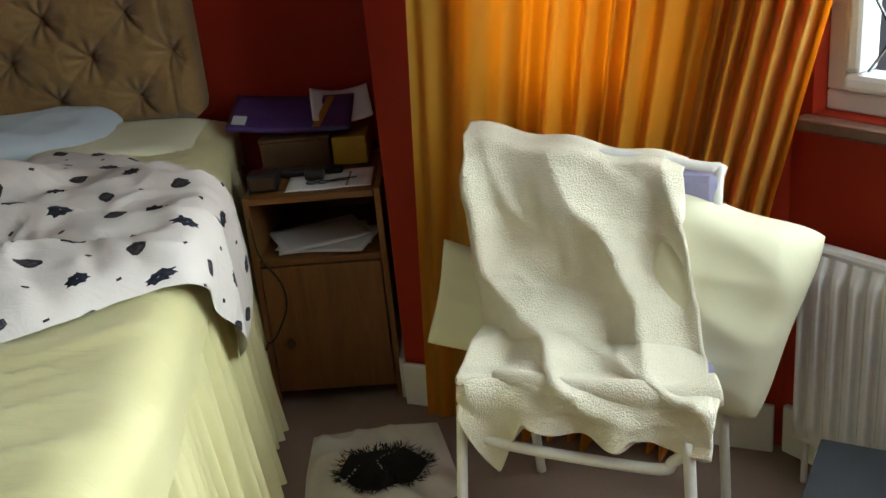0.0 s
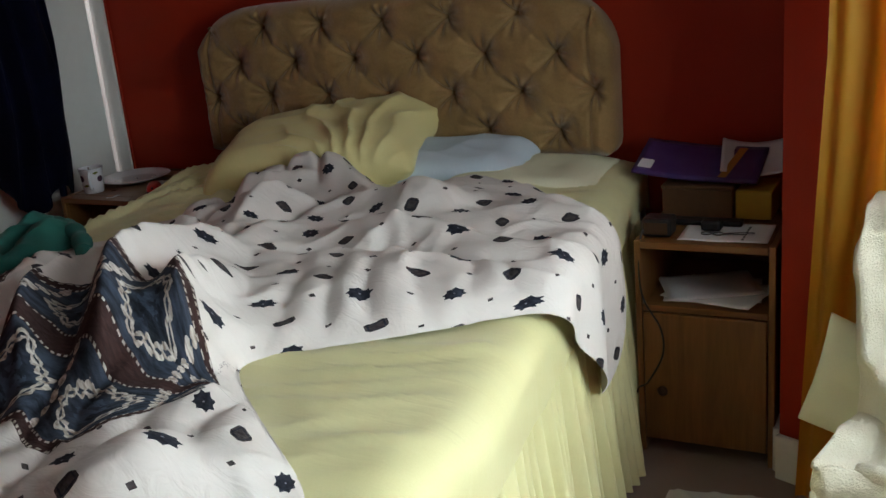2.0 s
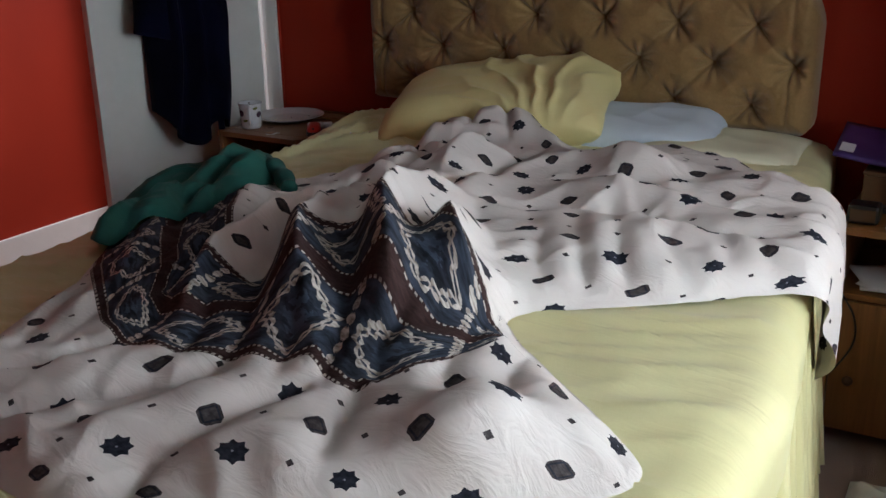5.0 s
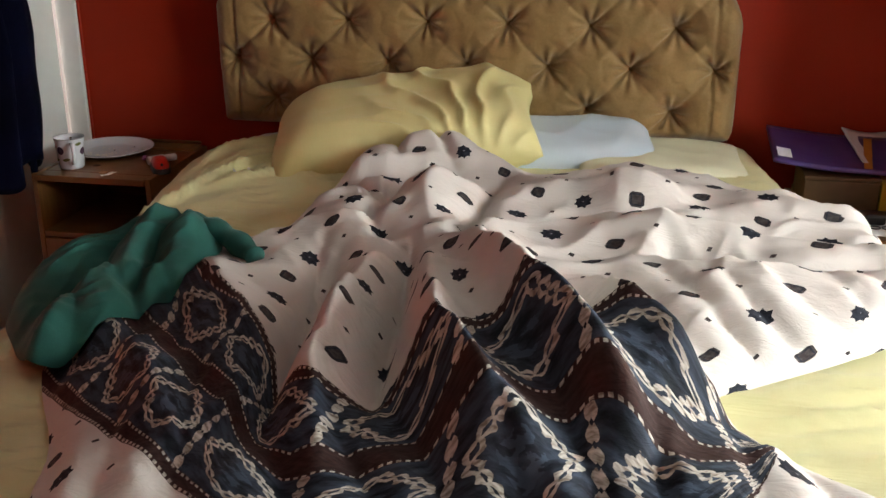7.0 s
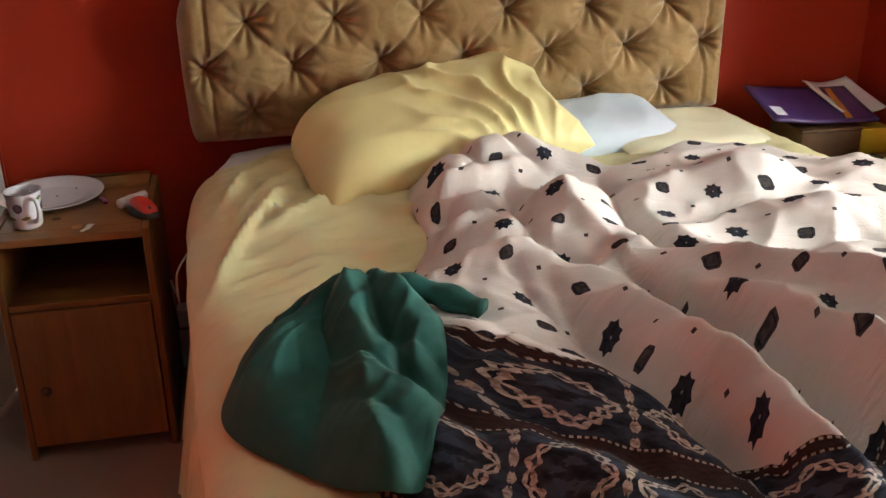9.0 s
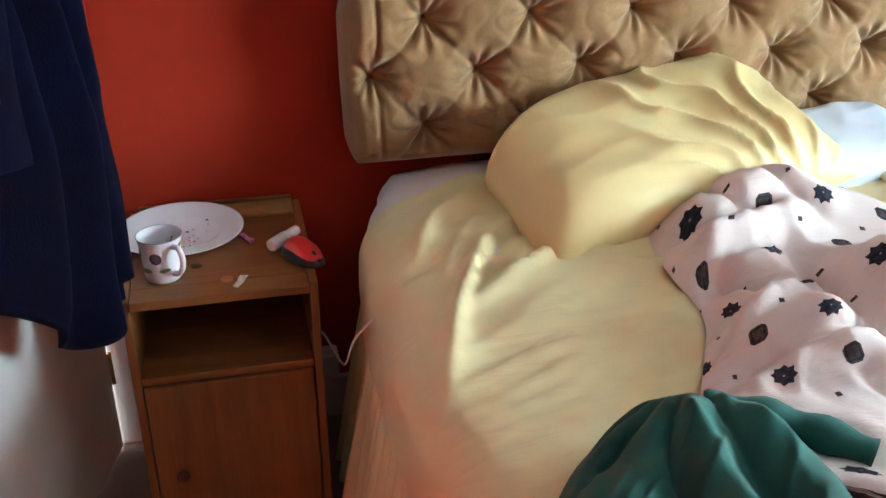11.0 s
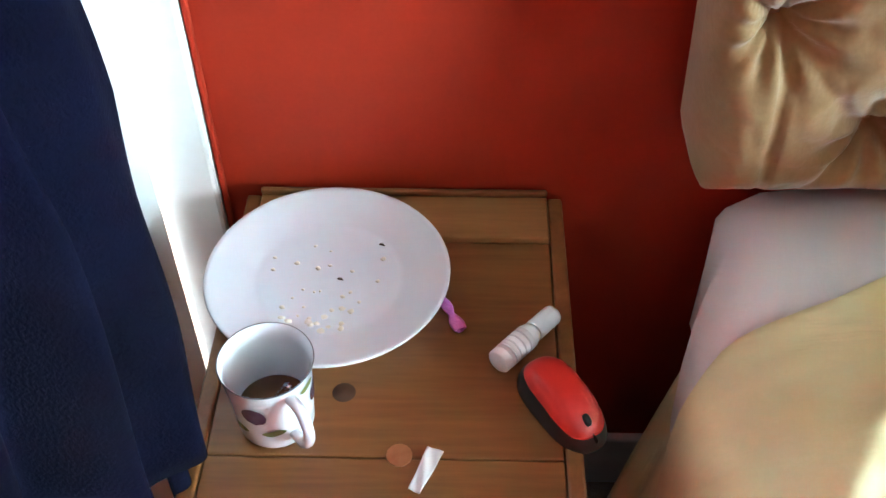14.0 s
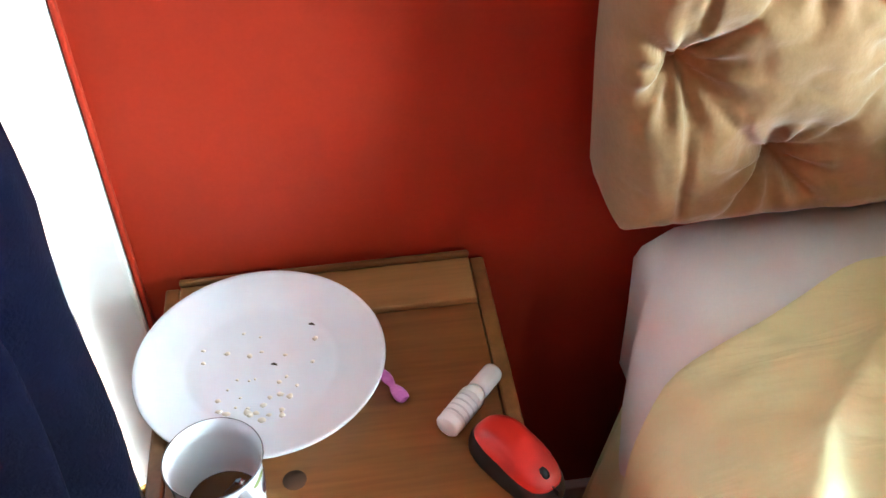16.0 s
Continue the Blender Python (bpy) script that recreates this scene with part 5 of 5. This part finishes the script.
for dx in (0, 0.032):
    part("lens_rim", tube_bm([(1.262 + dx + 0.014 * math.cos(a), -0.468 + 0.012 * math.sin(a), RT + 0.007) for a in [i * math.pi / 5 for i in range(11)]], 0.0016, 6), BLACK, glasses)
part("temple", tube_bm([(1.305, -0.462, RT + 0.006), (1.34, -0.448, RT + 0.006), (1.385, -0.440, RT + 0.005)], 0.0018, 6), BLACK, glasses)
part("temple", tube_bm([(1.305, -0.468, RT + 0.006), (1.33, -0.462, RT + 0.006), (1.36, -0.458, RT + 0.005)], 0.0018, 6), BLACK, glasses)
case = part("spectacle_case", box_bm(1.24, 1.295, -0.445, -0.40, RT + 0.004, RT + 0.034, 0.008), BLACK, smooth=False)
tagged(case, "black spectacle case on the letter", "case")
clock = thing("radio_clock", "black plastic alarm clock on the cabinet", "clock")
part("body", box_bm(1.095, 1.175, -0.51, -0.44, RT + 0.001, RT + 0.052, 0.008), BLACK, clock, smooth=False)
part("face", box_bm(1.103, 1.167, -0.5125, -0.5095, RT + 0.010, RT + 0.042, 0.001), DARKW_SHADE, clock, smooth=False)
strip = part("remote_control", box_bm(1.14, 1.34, -0.385, -0.345, RT + 0.001, RT + 0.018, 0.005), BLACK, smooth=False)
tagged(strip, "long black remote control", "remote control")
for i, (dx, dy, rz, dz) in enumerate(((0.0, 0.0, 9, 0.0), (0.02, -0.02, -14, 0.004), (-0.015, 0.015, 24, 0.008))):
    def fnp(u, v, q=i):
        return Vector(((u - 0.5) * 0.26, (v - 0.5) * 0.20, 0.001 + 0.010 * (u - 0.4) ** 2 + 0.003 * nz(u * 3, v * 3, q)))
    o = part("paper", sheet_bm(fnp, 10, 8, 0.001), PAPER)
    o.matrix_world = pose(1.265 + dx, -0.40 + dy, RT - 0.182 + dz, 0, 0, rz)
    tagged(o, "loose white sheet of paper on the open shelf", "paper", group="papers on the shelf")
lead = part("cable", tube_bm([(1.10, -0.50, RT + 0.03), (1.092, -0.533, RT - 0.03), (1.10, -0.540, RT - 0.16), (1.15, -0.545, RT - 0.25), (1.155, -0.545, RT - 0.33), (1.11, -0.543, RT - 0.42), (1.075, -0.53, RT - 0.46), (1.06, -0.48, 0.02), (1.065, -0.44, 0.004)], 0.0028, 8), BLACK)
tagged(lead, "thin black cable hanging down the cabinet front", "cable")
tip_w = part("plug_end", box_bm(1.035, 1.06, -0.60, -0.56, 0.0, 0.02, 0.004), CHINA, smooth=False)
tagged(tip_w, "small white plug on the carpet", "plug")

# ---- chair by the window ----
CH = (1.945, -1.235, 0)
CHR = -24
chair = thing("chair", "white tubular metal chair covered by a towel", "chair", CH, CHR)
W, SZ = 0.225, 0.43
for sx in (-1, 1):
    part("front_leg", tube_bm([(sx * W, -0.21, SZ - 0.01), (sx * (W + 0.012), -0.225, 0.2), (sx * (W + 0.02), -0.235, 0.0)], 0.0115, 12), STEELW, chair)
    part("rear_leg", tube_bm([(sx * W, 0.10, SZ), (sx * W, 0.16, 0.2), (sx * W, 0.20, 0.0)], 0.0115, 12), STEELW, chair)
part("crossbar", tube_bm([(-W, -0.20, 0.375), (-0.15, -0.205, 0.345), (0.15, -0.205, 0.345), (W - 0.03, -0.20, 0.365), (W, -0.20, 0.40)], 0.0115, 12), STEELW, chair)
part("back_frame", tube_bm([(-W - 0.06, 0.10, SZ), (-W - 0.09, 0.155, 0.81), (-W - 0.03, 0.165, 0.850), (W - 0.06, 0.165, 0.822), (W - 0.02, 0.155, 0.78), (W - 0.03, 0.10, SZ)], 0.0125, 12), STEELW, chair)
part("seat", box_bm(-W, W, -0.19, 0.12, SZ - 0.02, SZ + 0.03, 0.018), LILAC, chair, "lilac seat cushion", smooth=False)
part("backrest", box_bm(-W - 0.06, W - 0.012, 0.138, 0.184, 0.50, 0.816, 0.020), LILAC, chair, "lilac backrest", smooth=False)

towel = thing("towel", "cream white terry bath towel thrown over the chair", "towel", CH, CHR)
PROFILE = [(0.0, 0.20, 0.62), (0.10, 0.20, 0.76), (0.17, 0.180, 0.856), (0.22, 0.138, 0.838), (0.34, 0.10, 0.72), (0.50, 0.060, 0.575), (0.60, 0.0, 0.490), (0.72, -0.10, 0.470), (0.84, -0.175, 0.464), (0.90, -0.205, 0.436), (1.0, -0.212, 0.398)]


def prof(v):
    for a, b in zip(PROFILE, PROFILE[1:]):
        if v <= b[0]:
            k = (v - a[0]) / (b[0] - a[0])
            k = k * k * (3 - 2 * k) * 0.5 + k * 0.5
            return a[1] + (b[1] - a[1]) * k, a[2] + (b[2] - a[2]) * k
    return PROFILE[-1][1], PROFILE[-1][2]


def towel_fn(u, v):
    y, z = prof(v)
    wide = along([(0, 0.24), (0.2, 0.235), (0.5, 0.23), (0.75, 0.25), (0.9, 0.25), (1.0, 0.25)], v)
    x = along([(0.0, -0.095), (0.22, -0.095), (0.5, -0.04), (0.8, 0.02), (1.0, 0.02)], v) + (2 * u - 1) * wide
    z -= 0.11 * (x + 0.1) * max(0, min(1, (0.5 - v) / 0.3))
    # long diagonal sweep folds from the top left down to the right
    d = u * 1.0 - (v - 0.2) * 0.95
    mid = max(0, min(1, (v - 0.20) / 0.12)) * max(0, min(1, (0.93 - v) / 0.15))
    f = 0.052 * (1 - abs(math.sin(d * 6.5 + 0.6 + 1.2 * nz(u * 2, v * 3)))) ** 1.3 + 0.020 * ridge(u * 3 + v * 2, v * 4 - u, 2) ** 2
    low = max(0, min(1, (v - 0.55) / 0.1))
    f2 = 0.010 * low * math.sin(u * 17 + v * 21 + 3 * nz(u * 4, v * 4, 7))
    y -= f * mid
    z += f * mid * 0.5 + f2 * 0.8
    if v > 0.88:
        k = (v - 0.88) / 0.12
        z -= 0.008 * k * math.sin(u * 22)
        y -= 0.02 * k * math.cos(u * 19)
        if u < 0.28:
            z -= 0.12 * k * (1 - abs(u - 0.14) / 0.14)
    if 0.12 < v < 0.24:
        z += 0.006 * math.sin(u * 16) + 0.012 * (1 - u)
    return Vector((x, y, z))


part("cloth", sheet_bm(towel_fn, 110, 130, 0.008), TOWEL, towel)
roll = part("cloth_fold", tube_bm([(-0.17, -0.16, 0.465), (-0.05, -0.175, 0.480), (0.10, -0.17, 0.480), (0.20, -0.16, 0.483), (0.262, -0.13, 0.49)], lambda s: 0.017 + 0.012 * s + 0.004 * math.sin(s * 15), 16), TOWEL, towel, "bunched fold of towel on the seat")

pillow("pillow", "cream pillow wedged upright behind the chair", PILLOWC, (2.185, -1.20, 0.535), (0.50, -0.20, -0.16), (0.10, 0.05, 0.62), (0.34, 0.46, 0.16), 12, 0.012, 0.03, 0.12)
pillow("pillow", "cream pillowcase corner hanging behind the chair", PILLOWC, (1.745, -1.01, 0.478), (0.50, -0.20, -0.10), (0.22, 0.03, 0.5), (0.32, 0.26, 0.06), 14, 0.006, 0.02, 0.04)

# ---- on the floor ----
BAG = [(1.215, -0.735), (1.33, -0.715), (1.46, -0.70), (1.555, -0.705), (1.59, -0.86), (1.625, -1.03), (1.55, -1.10), (1.40, -1.12), (1.24, -1.10), (1.22, -0.92)]


def bag_place(x, y, d):
    return Vector((x, y, 0.003 + 0.022 * (1 - math.exp(-d / 0.05)) + 0.016 * ridge(x * 9, y * 9, 2) ** 2 * min(1, d / 0.03)))


bag = thing("plastic_bag", "white plastic bag with a black shaggy print, flat on the carpet", "bag")
part("film", patch_bm(BAG, (1.41, -0.92), 26, bag_place, (), 0), BAGW, bag)
bmf = bmesh.new()
rb = random.Random(11)
for k in range(900):
    a, r = rb.uniform(0, 6.283), math.sqrt(rb.random())
    cx, cy = 1.425 + 0.125 * r * math.cos(a), -0.945 + 0.105 * r * math.sin(a)
    rot = a + rb.uniform(-0.7, 0.7)
    ln, wd = rb.uniform(0.010, 0.026), rb.uniform(0.0012, 0.0030)
    z = bag_place(cx, cy, 0.1).z + 0.0035 + rb.uniform(0, 0.003)
    dx, dy = math.cos(rot), math.sin(rot)
    p = [bmf.verts.new((cx + dx * s * ln - dy * w, cy + dy * s * ln + dx * w, z + 0.003 * s)) for s, w in ((0, -wd), (1, 0), (0, wd))]
    bmf.faces.new(p)
part("shaggy_print", bmf, FUR, bag, "black shaggy oval")
plate_dark = part("print_ground", patch_bm([(1.425 + 0.115 * math.cos(a), -0.945 + 0.095 * math.sin(a)) for a in [i * math.pi / 6 for i in range(12)]], (1.425, -0.945), 10, lambda x, y, d: bag_place(x, y, 0.1) + Vector((0, 0, 0.003)), (), 2), FUR, bag, "black printed oval")

crate = part("storage_box", box_bm(2.30, 2.62, -1.95, -1.42, 0.0, 0.27, 0.01), PROTECT, smooth=False)
tagged(crate, "low white storage box by the radiator", "box")
crate.matrix_world = Matrix.Translation((2.40, -1.64, 0)) @ Matrix.Rotation(radians(-24), 4, "Z") @ Matrix.Translation((-2.46, 1.68, 0))
folder = thing("ring_binder", "dark slate ring binder with a grey edge on the box", "binder", (2.40, -1.60, 0.271), -28)
part("cover", box_bm(-0.145, 0.16, -0.20, 0.18, 0.034, 0.040, 0.002), BINDER, folder, smooth=False)
part("pages", box_bm(-0.135, 0.15, -0.19, 0.17, 0.007, 0.033, 0.002), PAPER, folder, smooth=False)
part("back_cover", box_bm(-0.15, 0.16, -0.205, 0.185, 0.0, 0.006, 0.002), BLACK, folder, smooth=False)
sheet_p = part("paper", box_bm(-0.02, 0.18, 0.19, 0.26, 0.0, 0.004, 0.001), PAPER, smooth=False)
sheet_p.matrix_world = pose(2.40, -1.58, 0.272, 0, 0, -28)
tagged(sheet_p, "white sheet of paper beside the binder", "paper")
